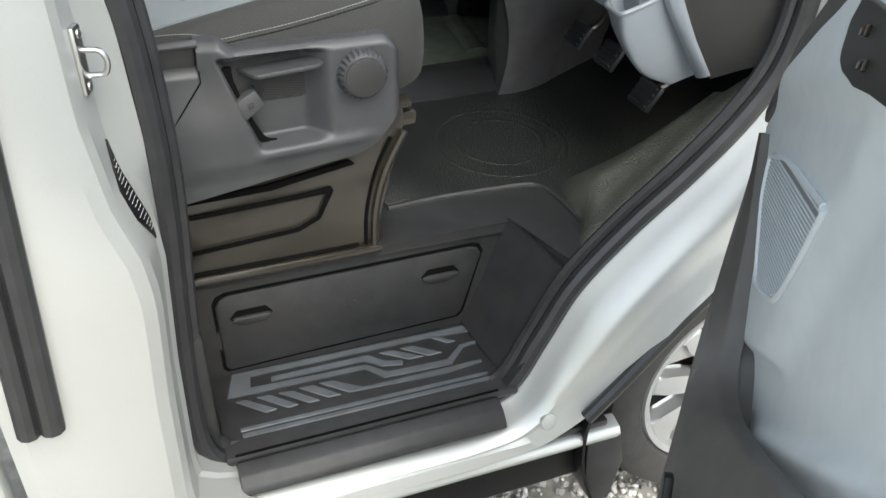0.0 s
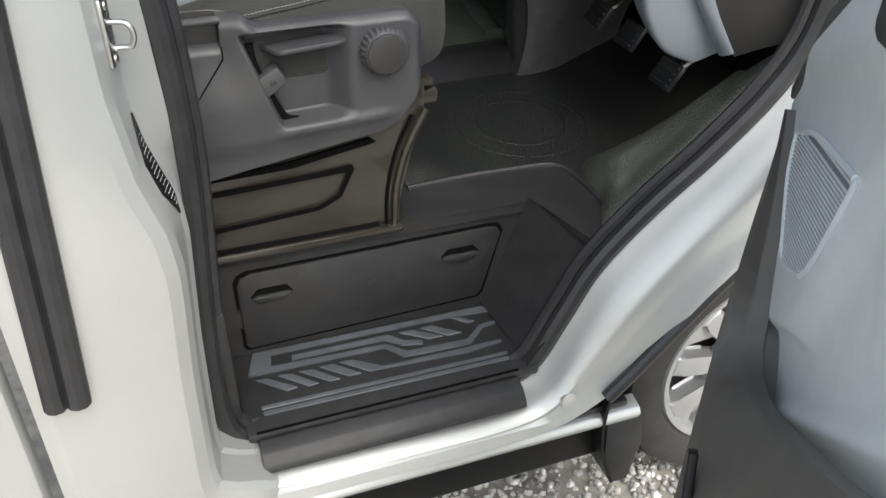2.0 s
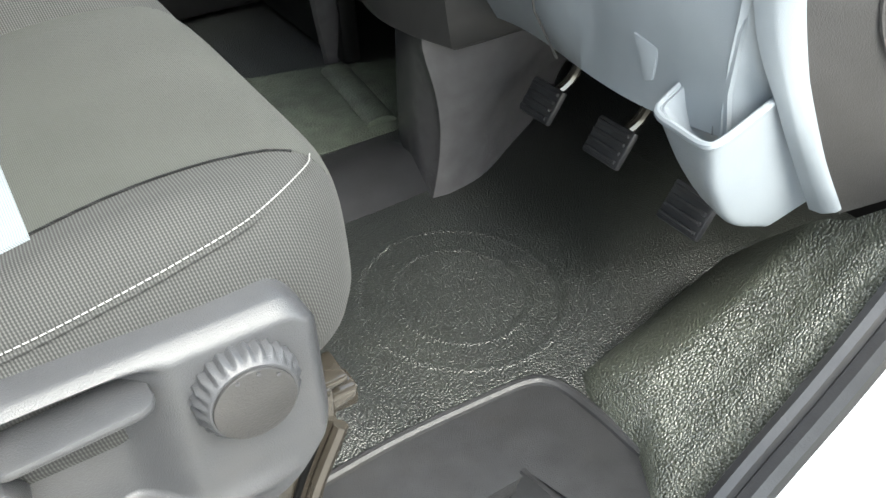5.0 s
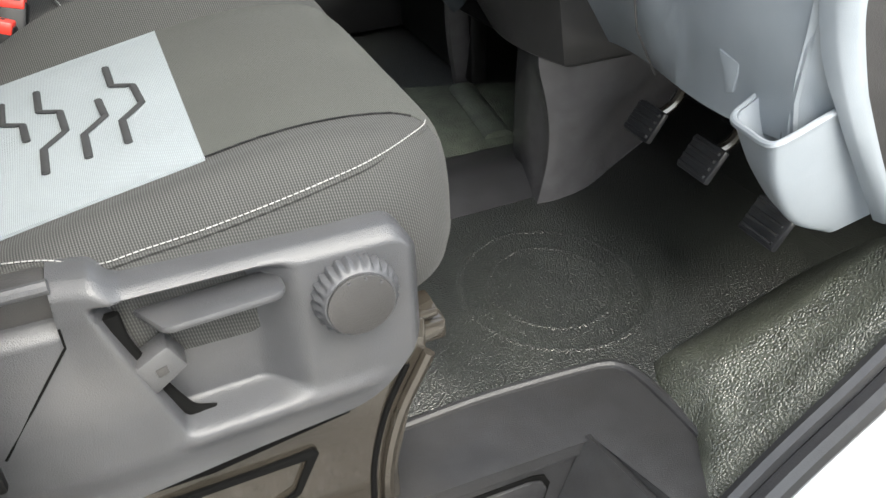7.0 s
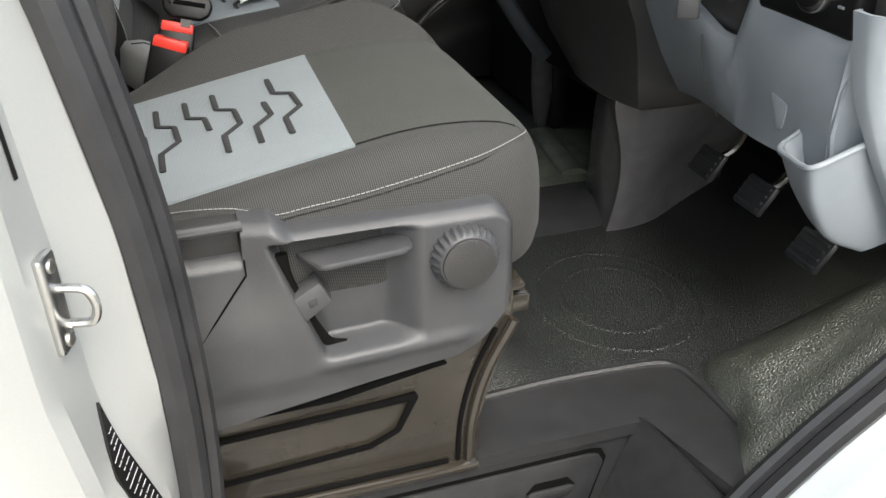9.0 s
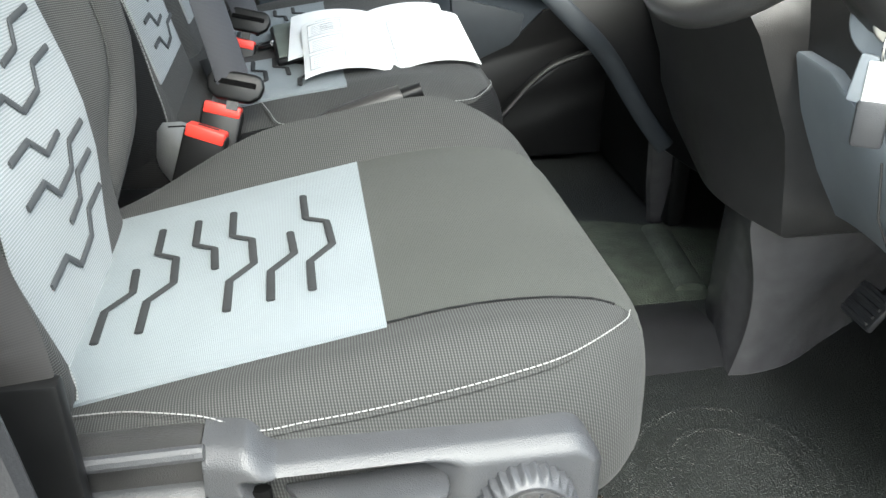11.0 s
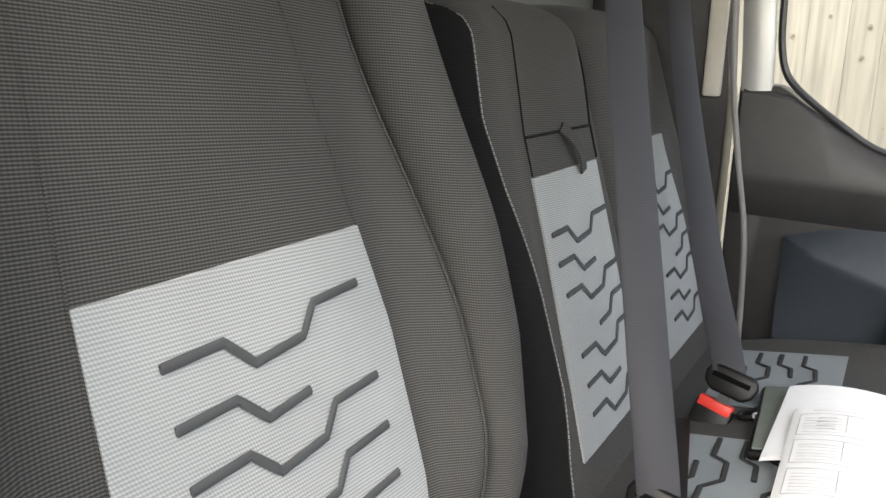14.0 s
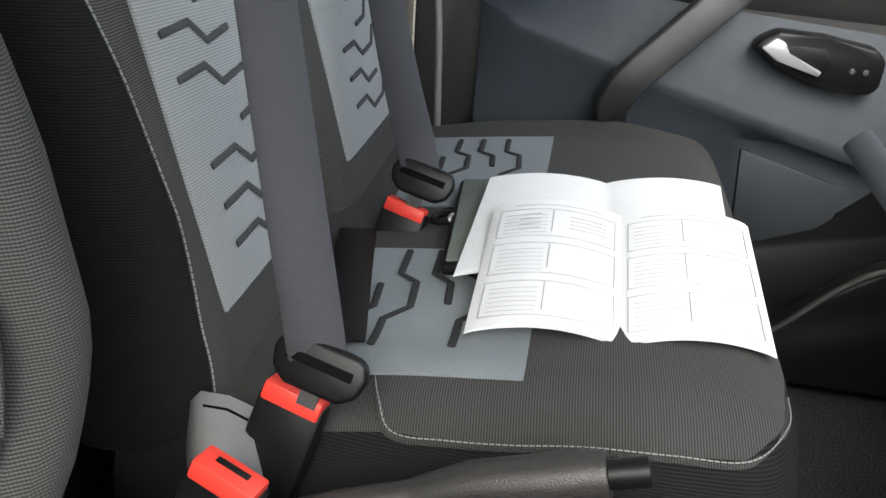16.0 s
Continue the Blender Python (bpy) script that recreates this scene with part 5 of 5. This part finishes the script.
part("edge_strip", tube(curve([(0.755, 1.15, 0.845), (0.7, 1.15, 0.915), (0.618, 1.15, 1.035), (0.55, 1.15, 1.105), (0.49, 1.18, 1.165), (0.46, 1.3, 1.2)], 6), 0.018, 12, flat=((-0.5, -0.6, 0.5), 0.4)), DEEP, pdash)
part("lower_wall", sheet([[(0.72, 1.16, 0.86), (0.64, 1.21, 1.0), (0.52, 1.3, 1.17)], [(0.95, 1.2, 0.7), (0.95, 1.2, 0.95), (0.9, 1.3, 1.2)]], 0.01), BLACK, pdash, "black footwell lining")
part("corner_post", tube(curve([(0.755, 1.17, 0.86), (0.775, 1.21, 0.76), (0.805, 1.255, 0.64)], 5), 0.028, 10, flat=((0, 1, 0), 0.6)), CONSOLE, pdash, "black footwell corner moulding")
part("back_wall", block((0.8, 0.84), (1.2, 1.74), (0.64, 1.1), 0.01), BLACK, pdash, "black footwell lining")
pmat = thing("passenger_mat", "grey-green rubber passenger floor mat", "floor mat")
part("mat_sheet", prism([(0.42, 0.905), (1.0, 0.905), (1.0, 1.14), (0.88, 1.185), (0.7, 1.25), (0.42, 1.32)], "z", 0.631, 0.6395, 0.003), MAT_GREEN, pmat)
part("mat_ridge", tube([(0.775, 1.2, 0.642), (0.76, 1.08, 0.644), (0.745, 0.94, 0.642)], 0.03, 10, flat=((0, 0, 1), 0.4)), MAT_GREEN, pmat)

con = thing("centre_console", "black moulded centre console reaching the floor", "console")
rings = []
for k in range(15):
    t = k / 14
    z = 0.637 + 0.295 * t
    s = smooth01(0.0, 1.0, t)
    ridge = Vector((0.692 + 0.022 * math.sin(math.pi * min(1, t * 1.2)) + 0.004 * t, 0.674 + 0.016 * t, z))
    right = [ridge.lerp(Vector(p), 1.0) for p in curve([ridge, (0.735 + 0.01 * s, 0.672 - 0.006 * s, z), (0.805 + 0.0 * s, 0.69 - 0.04 * s, z), (0.9, 0.745 - 0.085 * s, z), (1.05, 0.83 - 0.15 * s, z)], 5)]
    left = curve([(1.05, 0.96, z), (0.84, 0.95, z), (0.757, 0.90 - 0.02 * s, z), (0.715, 0.77, z), (ridge.x + 0.004, ridge.y + 0.02, z)], 5)
    rings.append(right + left)
part("lower_shroud", loft(rings), CONSOLE, con, "black plastic lower shroud", sharp=48)
part("shroud_clip", disc((0.79, 0.678, 0.78), (-0.2, -1, 0), 0.006, 0.004, 16, 0.001), BLACK, con)
rings = []
for z, x, y0, y1 in ((0.9, 0.69, 0.635, 0.9), (0.906, 0.68, 0.63, 0.925), (0.95, 0.677, 0.635, 1.03), (1.0, 0.674, 0.64, 1.09), (1.05, 0.67, 0.65, 1.1), (1.18, 0.62, 0.665, 1.1), (1.25, 0.58, 0.68, 1.08), (1.27, 0.62, 0.7, 1.06)):
    rings.append([Vector((x + 0.03 * (1 - math.sin(math.pi * k / 10)), y0 + (y1 - y0) * k / 10, z)) for k in range(11)] + [Vector((1.1, y1, z)), Vector((1.1, y0, z))])
part("gear_pod", loft(rings), DARK, con, "dark brown-black gear lever pod", sharp=50)

for name, p in (("clutch_pedal", (0.85, 0.6, 0.795)), ("brake_pedal", (0.83, 0.425, 0.812)), ("accelerator_pedal", (0.825, 0.27, 0.79))):
    ped = thing(name, "black metal pedal with ribbed rubber pad", "pedal", "foot pedals")
    x, y, z = p
    part("pad", block((-0.006, 0.006), (-0.035, 0.035), (-0.028, 0.028), 0.004, m=pose(x, y, z, 0, 35, 0)), RUBBER, ped, "ribbed rubber pad")
    for k in range(4):
        part("pad_rib", block((-0.011, -0.005), (-0.03, 0.03), (-0.022 + 0.013 * k, -0.017 + 0.013 * k), 0.001, m=pose(x, y, z, 0, 35, 0)), RUBBER, ped)
    part("arm", tube(curve([(x + 0.005, y, z), (x + 0.06, y, z + 0.03), (x + 0.1, y, z + 0.14), (x + 0.12, y, z + 0.28)], 5), 0.008, 8), GLOSS, ped)

# ---- closing the cab ----
tagged(part("bulkhead", block((-0.5, -0.46), (-0.1, 1.9), (0.6, 2.0)), PANEL), "grey steel bulkhead behind the seats", "bulkhead", kind="structure")
# Unseen roof, added for bounce; its front edge sets how much sky enters.
tagged(part("ceiling", block((-0.5, 0.5), (0.02, 1.75), (1.98, 2.02)), CREAM), "unseen pale cab roof added to shape the daylight", "ceiling", kind="structure")
tagged(part("firewall", block((1.2, 1.25), (0.0, 1.8), (0.6, 1.4)), BLACK), "black front bulkhead of the cab", "bulkhead", kind="structure")

# ---- passenger door ----
pdoor = thing("passenger_door", "closed passenger door with dark trim and window", "door")
DY = 1.74
outline = [(-0.15, 0.6), (1.25, 0.6), (1.25, 1.28), (0.54, 1.35), (0.37, 1.37), (0.234, 1.386), (0.142, 1.398), (0.094, 1.414), (0.044, 1.445), (-0.002, 1.476), (-0.052, 1.512), (-0.075, 1.527), (-0.15, 1.527)]
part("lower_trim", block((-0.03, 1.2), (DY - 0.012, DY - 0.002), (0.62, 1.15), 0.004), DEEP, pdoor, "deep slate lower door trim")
part("trim_panel", prism(outline, "y", DY, DY + 0.08, 0.008), DARK, pdoor, "dark plastic door trim")
part("window_post", prism([(0.378, 1.36), (0.409, 1.36), (0.372, 1.8), (0.341, 1.8)], "y", DY + 0.02, DY + 0.045, 0.004), BLACK, pdoor, "black window divider")
part("window_seal", tube(curve([(x, DY + 0.004, z) for x, z in ((0.7, 1.338), (0.537, 1.36), (0.37, 1.379), (0.234, 1.386), (0.165, 1.404), (0.118, 1.414), (0.082, 1.43), (0.044, 1.455), (-0.002, 1.487), (-0.045, 1.522), (-0.068, 1.55), (-0.08, 1.59), (-0.086, 1.65), (-0.09, 1.8))], 5), 0.007, 8), RUBBER, pdoor)
arm_rows = []
for k in range(31):
    x = -0.034 + 0.93 * k / 30
    rz = float(np.interp(x, [-0.034, 0.205, 0.266, 0.618, 0.9], [1.236, 1.162, 1.144, 1.056, 1.0]))
    tz = float(np.interp(x, [-0.034, 0.05, 0.16, 0.3, 0.6, 0.9], [1.242, 1.268, 1.281, 1.272, 1.255, 1.21]))
    out = 0.045 * smooth01(-0.06, 0.02, x) + 0.008
    arm_rows.append([Vector((x, DY + 0.004, tz)), Vector((x, DY - 0.3 * out, tz - 0.3 * (tz - rz))), Vector((x, DY - out, rz + 0.006)), Vector((x, DY - out - 0.002, rz - 0.004)), Vector((x, DY - out * 0.9, rz - 0.02)), Vector((x, DY - 0.022, 1.06)), Vector((x, DY - 0.02, 0.7)), Vector((x, DY + 0.004, 0.68))])
part("arm_pad", loft(arm_rows), SHADED_SLATE, pdoor, "slate blue moulded door pad", sharp=40)
part("door_pocket", prism([(0.2, 0.64), (0.2, 0.8), (0.475, 0.885), (0.565, 0.92), (0.646, 1.005), (0.8, 1.03), (1.1, 1.03), (1.1, 0.64)], "y", DY - 0.034, DY - 0.024, 0.003), BLACK, pdoor, "black lower door pocket")
part("door_bin", prism([(0.5, 0.64), (0.5, 0.72), (0.55, 0.769), (0.579, 0.802), (0.623, 0.847), (0.674, 0.881), (0.8, 0.92), (1.1, 0.93), (1.1, 0.64)], "y", DY - 0.085, DY - 0.036, 0.01, 3), BLACK, pdoor, "black plastic door bin")
part("bin_lip", tube(curve([(0.5, DY - 0.083, 0.72), (0.55, DY - 0.083, 0.769), (0.579, DY - 0.083, 0.802), (0.623, DY - 0.083, 0.847), (0.674, DY - 0.083, 0.881), (0.8, DY - 0.083, 0.92)], 5), 0.006, 10), DARK, pdoor, "rolled lip of the door bin")
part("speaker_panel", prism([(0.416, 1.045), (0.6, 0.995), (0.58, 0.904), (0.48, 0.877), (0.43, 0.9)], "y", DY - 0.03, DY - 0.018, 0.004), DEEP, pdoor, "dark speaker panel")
waist = []
for k in range(31):
    x = -0.14 + 1.3 * k / 30
    zt = float(np.interp(x, [-0.15, -0.06, -0.002, 0.044, 0.094, 0.142, 0.234, 0.37, 0.54, 1.2], [1.524, 1.516, 1.478, 1.447, 1.416, 1.4, 1.388, 1.372, 1.352, 1.28]))
    waist.append([Vector((x, DY + 0.002, zt)), Vector((x, DY - 0.012, zt - 0.012)), Vector((x, DY - 0.03, 1.362 - 0.03 * k / 30)), Vector((x, DY - 0.028, 1.342 - 0.03 * k / 30)), Vector((x, DY - 0.004, 1.28 - 0.03 * k / 30)), Vector((x, DY + 0.004, 1.27 - 0.03 * k / 30))])
part("waist_moulding", loft(waist), DARK, pdoor, "dark door waist moulding", sharp=40)
lock = part("lock_switch", tube([(0.37, DY - 0.014, 1.359), (0.4, DY - 0.016, 1.357), (0.44, DY - 0.016, 1.35), (0.478, DY - 0.014, 1.345)], lambda t: 0.0125 - 0.004 * abs(2 * t - 1) ** 4, 14, flat=((0, 1, 0), 0.5)), COVER, pdoor, "grey lock switch bezel")
for lx, lz in ((0.393, 1.3585), (0.447, 1.349)):
    part("lock_button", tube([(lx - 0.012, DY - 0.021, lz + 0.002), (lx + 0.014, DY - 0.021, lz - 0.002)], 0.0075, 10, flat=((0, 1, 0), 0.4)), BLACK, lock)
part("lock_toggle", block((0.452, 0.464), (DY - 0.027, DY - 0.02), (1.342, 1.35), 0.002), COVER, lock)
sign = part("no_smoking_sign", disc((0.436, DY + 0.03, 1.386), (0, 1, 0), 0.0225, 0.001, 36), PAPER, pdoor, "round red-ringed sticker on the window")
part("red_ring", tube([(0.436 + 0.021 * math.cos(a), DY + 0.029, 1.386 + 0.021 * math.sin(a)) for a in (2 * math.pi * k / 36 for k in range(37))], 0.0022, 6), RED, sign)
part("red_bar", tube([(0.436, DY + 0.029, 1.366), (0.436, DY + 0.029, 1.406)], 0.0018, 6), RED, sign)
part("sign_bar", block((0.426, 0.447), (DY + 0.0435, DY + 0.0295), (1.382, 1.385), 0.0), INK, sign)
part("grab_handle", tube(curve([(0.195, DY - 0.03, 1.07), (0.195, DY - 0.075, 1.11), (0.215, DY - 0.095, 1.155), (0.27, DY - 0.085, 1.215), (0.33, DY - 0.06, 1.275), (0.36, DY - 0.02, 1.295)], 6), 0.027, 16, flat=((0.3, -1, 0.3), 0.7), power=0.35), DARK, pdoor, "dark grab handle", sharp=25)
hbez = part("handle_bezel", prism([(0.395, 1.218), (0.405, 1.231), (0.429, 1.245), (0.5, 1.242), (0.575, 1.231), (0.592, 1.214), (0.592, 1.174), (0.58, 1.161), (0.53, 1.161), (0.48, 1.168), (0.43, 1.189)], "y", DY - 0.06, DY - 0.02, 0.006, 3), BLACK, pdoor, "black handle bezel")
part("handle_recess", prism([(0.43, 1.226), (0.5, 1.225), (0.513, 1.204), (0.505, 1.181), (0.475, 1.181), (0.44, 1.199)], "y", DY - 0.0625, DY - 0.058, 0.001), BLACK, hbez)
part("inner_handle", prism([(0.404, 1.220), (0.424, 1.237), (0.44, 1.230), (0.444, 1.214), (0.5, 1.192), (0.496, 1.184), (0.43, 1.202)], "y", DY - 0.074, DY - 0.062, 0.003, 2), ALLOY, pdoor, "bright door release handle")
for kx in (0.545, 0.565):
    part("lock_mark", disc((kx, DY - 0.0615, 1.196), (0, 1, 0), 0.0045, 0.004, 14, 0.001), COVER, hbez)
part("door_seal", tube(curve([(-0.18, 1.706, 1.9), (-0.168, 1.706, 1.65), (-0.153, 1.706, 1.51), (-0.131, 1.706, 1.377), (-0.105, 1.706, 1.237), (-0.095, 1.706, 1.066), (-0.092, 1.71, 0.9)], 6), 0.006, 10), SEAL, pdoor, "pale grey door edge seal")
part("upper_frame", tube(curve([(-0.14, DY + 0.0, 1.95), (-0.13, DY + 0.0, 1.7), (-0.122, DY + 0.0, 1.6), (-0.118, DY + 0.004, 1.515)], 6), 0.03, 12, flat=((0, 1, 0), 0.4)), SILVER, pdoor, "silver painted window frame")
part("frame_edge", block((-0.216, -0.182), (1.716, 1.738), (1.5, 1.95), 0.006), CREAM, pdoor, "pale painted door frame edge")
tagged(part("pillar_trim", prism([(-0.46, 0.6), (-0.17, 0.6), (-0.17, 1.5), (-0.2, 1.95), (-0.46, 1.95)], "y", 1.74, 1.84, 0.01), DARK), "dark pillar trim behind the passenger door", "pillar", kind="structure")

# ---- fence outside ----
fence = thing("fence", "weathered pale timber board fence", "fence")
rng = random.Random(4)
x = -1.5
while x < 3.0:
    w = rng.uniform(0.09, 0.11)
    part("board", block((x, x + w), (2.78 + rng.uniform(0, 0.006), 2.81), (0.0, 2.4), 0.0015), WOOD, fence)
    for _ in range(rng.randint(2, 5)):
        part("knot", disc((x + rng.uniform(0.02, w - 0.03), 2.782, rng.uniform(0.9, 2.3)), (0, 1, 0), rng.uniform(0.003, 0.0065), 0.0075, 10), KNOT, fence)
    x += w

# ---- driver door, swung open ----
door = thing("driver_door", "open driver door with grey trim and ribbed speaker grille", "door")
DU, DN = Vector((-0.55, -0.835, 0)), Vector((-0.835, 0.55, 0))
DM = Matrix(((DU.x, 0, DN.x, 0.729), (DU.y, 0, DN.y, -0.174), (0, 1, 0, 0), (0, 0, 0, 1)))


def door_part(name, pts, n0, n1, bevel, mat, label="", parent=None, seg=3):
    bm = prism(pts, "z", n0, n1, bevel, seg)
    bmesh.ops.transform(bm, matrix=DM, verts=bm.verts)
    return part(name, bm, mat, parent or door, label)


door_part("outer_skin", [(-0.02, 0.93), (0.15, 0.75), (0.3, 0.58), (0.5, 0.38), (0.62, 0.2), (1.05, 0.2), (1.05, 1.45), (0.4, 1.4), (0.1, 1.1), (-0.05, 0.97)], -0.14, -0.06, 0.02, SILVER, "silver painted outer door skin")
outer_lip = curve([(-0.012, 0.925, 0.0), (0.04, 0.86, 0.014), (0.09, 0.8, 0.028), (0.165, 0.74, 0.046), (0.24, 0.685, 0.063), (0.3, 0.63, 0.075), (0.37, 0.56, 0.09), (0.46, 0.47, 0.105), (0.56, 0.36, 0.115), (0.66, 0.22, 0.12)], 4)
inner_lip = curve([(0.044, 0.949, 0.008), (0.134, 0.863, 0.012), (0.175, 0.789, 0.015), (0.217, 0.732, 0.019), (0.259, 0.687, 0.022), (0.344, 0.701, 0.024), (0.464, 0.771, 0.026), (0.661, 0.91, 0.03), (0.727, 0.959, 0.032), (0.977, 1.149, 0.035)], 4)
rows = []
for a, b in zip(outer_lip, inner_lip):
    m = a.lerp(b, 0.5) + Vector((0, 0, 0.006))
    rows.append([DM @ p for p in (Vector((a.x + 0.02, a.y, -0.07)), a + Vector((0.004, 0, -0.02)), a + Vector((0.001, 0.0, -0.004)), a.lerp(m, 0.12), a.lerp(m, 0.6), m, m.lerp(b, 0.6), b.lerp(m, 0.06) + Vector((0, 0, 0.003)), b, b + Vector((0.004, 0.002, -0.02)))])
part("edge_trim", sheet(rows, 0.004), EDGE, door, "dark plastic door edge trim and pocket", sharp=50)
door_part("pocket_slot", [(0.42, 0.655), (0.435, 0.66), (0.5, 0.58), (0.49, 0.56)], 0.08, 0.092, 0.002, BLACK, "dark pocket slot")
door_part("upper_edge", [(0.0, 0.945), (0.135, 1.086), (0.27, 1.184), (0.318, 1.215), (0.45, 1.31), (0.43, 1.34), (0.29, 1.245), (0.23, 1.205), (0.1, 1.105), (-0.012, 0.96)], -0.05, 0.004, 0.004, EDGE, "dark upper door edge")


def panel_n(u, z):
    """The moulding of the door panel: a plateau round the grille, a hollow beside and below it, and a ledge."""
    beside = smooth01(0.0, 0.09, u - (0.30 + 0.44 * (z - 0.77)))
    below = smooth01(0.012, -0.012, z - (0.66 + 0.65 * (u - 0.139)))
    waist = smooth01(0.0, 0.06, z - (1.0 + 0.42 * (u - 0.1)))
    n = -0.02 * smooth01(0.12, 0.26, u) * max(beside * (1 - waist), below) + 0.016 * waist
    d = (u - 0.42) * 0.65 - (z - 0.733) * 0.76
    n += 0.016 * math.exp(-(d / 0.014) ** 2) * smooth01(0.3, 0.4, u) * smooth01(0.72, 0.64, u)
    return n


rows = []
for k in range(91):
    z = 0.56 + 0.8 * k / 90
    u0 = float(np.interp(z, [0.56, 0.597, 0.683, 0.809, 0.933, 0.94, 1.081, 1.178, 1.209, 1.36], [0.11, 0.115, 0.1, 0.063, 0.012, 0.002, 0.137, 0.271, 0.319, 0.53]))
    rows.append([DM @ Vector((u, z, panel_n(u, z))) for u in (u0 + (0.98 - u0) * j / 90 for j in range(91))])
inner = part("inner_panel", pad(rows, -0.03 * DN), BRIGHT_GREY, door, "light grey moulded door panel", sharp=70)
GRILLE = [(0.105, 0.945), (0.12, 0.955), (0.139, 0.962), (0.211, 0.995), (0.405, 1.05), (0.42, 1.051), (0.424, 1.04), (0.353, 0.896), (0.291, 0.85), (0.235, 0.823), (0.215, 0.82), (0.2, 0.827), (0.123, 0.885), (0.107, 0.92)]
gc = Vector((0.24, 0.93, 0))
rim_line = [DM @ Vector((u, z, panel_n(u, z) + 0.002)) for u, z, _ in curve([(a, b, 0) for a, b in GRILLE + GRILLE[:1]], 3)]
grille = part("speaker_grille", tube(rim_line, 0.004, 8), BRIGHT_GREY, inner, "ribbed grey speaker grille")
back_rows = [[DM @ Vector((gc.x + (u - gc.x) * q, gc.y + (z - gc.y) * q, panel_n(gc.x + (u - gc.x) * q, gc.y + (z - gc.y) * q) + 0.0012)) for q in (0.0, 0.33, 0.66, 0.985)] for u, z in GRILLE + GRILLE[:1]]
# Darker than the ribs, to paint the shade in the gaps.
part("grille_mesh", loft(back_rows, closed=False), GREY, grille, "grille backing darkened for the shade between ribs")
for k in range(36):
    d = -0.105 + 0.0058 * k
    # ribs run along a slightly rising line across the grille
    a = Vector((0.0, 0.90 + d))
    hits = []
    for (u1, z1), (u2, z2) in zip(GRILLE, GRILLE[1:] + GRILLE[:1]):
        f1, f2 = z1 - 0.25 * (u1 - 0.24) - (0.925 + d), z2 - 0.25 * (u2 - 0.24) - (0.925 + d)
        if f1 * f2 < 0:
            t = f1 / (f1 - f2)
            hits.append((u1 + (u2 - u1) * t, z1 + (z2 - z1) * t))
    if len(hits) == 2:
        (u1, z1), (u2, z2) = sorted(hits)
        part("grille_rib", tube([DM @ Vector((u1 + (u2 - u1) * t, z1 + (z2 - z1) * t, panel_n(u1 + (u2 - u1) * t, z1 + (z2 - z1) * t) + 0.0015)) for t in (0, 0.25, 0.5, 0.75, 1)], 0.0019, 6), BRIGHT_GREY, grille)
bez = door_part("handle_bezel", [(0.419, 1.187), (0.4, 1.19), (0.394, 1.2), (0.397, 1.23), (0.42, 1.26), (0.7, 1.3), (0.7, 1.25), (0.524, 1.212), (0.469, 1.196)], -0.01, 0.02, 0.004, DARK, "dark handle bezel with window switches", inner)
for du, dz in ((0.0, 0.0), (-0.022, 0.021)):
    door_part("window_switch", [(0.474 + du, 1.212 + dz), (0.477 + du, 1.222 + dz), (0.497 + du, 1.23 + dz), (0.494 + du, 1.218 + dz)], 0.019, 0.0245, 0.002, GLOSS, "black window switch", bez)

# ---- gravel stones by the sill ----
bm = bmesh.new()
ball = [v.co.copy() for v in bmesh.ops.create_icosphere(bm, subdivisions=1, radius=1.0)["verts"]]
faces = [[v.index for v in f.verts] for f in bm.faces]
bm.free()
rng = np.random.default_rng(3)
vs, fs = [], []
for k in range(9000):
    c = np.array([rng.uniform(-0.3, 1.3), rng.uniform(-0.75, 0.35), rng.uniform(0.0, 0.008)])
    r = rng.uniform(0.004, 0.011)
    w = rng.uniform(0.75, 1.3, (12, 1))
    sq = rng.uniform(0.6, 1.0, 3) * r
    base = len(vs)
    vs += [tuple(c + np.array(b) * sq * w[n]) for n, b in enumerate(ball)]
    fs += [tuple(base + n for n in f) for f in faces]
me = bpy.data.meshes.new("gravel_stones")
me.from_pydata(vs, [], fs)
me.materials.append(STONES)
tagged(new("gravel_stones", me), "loose grey and buff gravel stones", "gravel", kind="stuff")
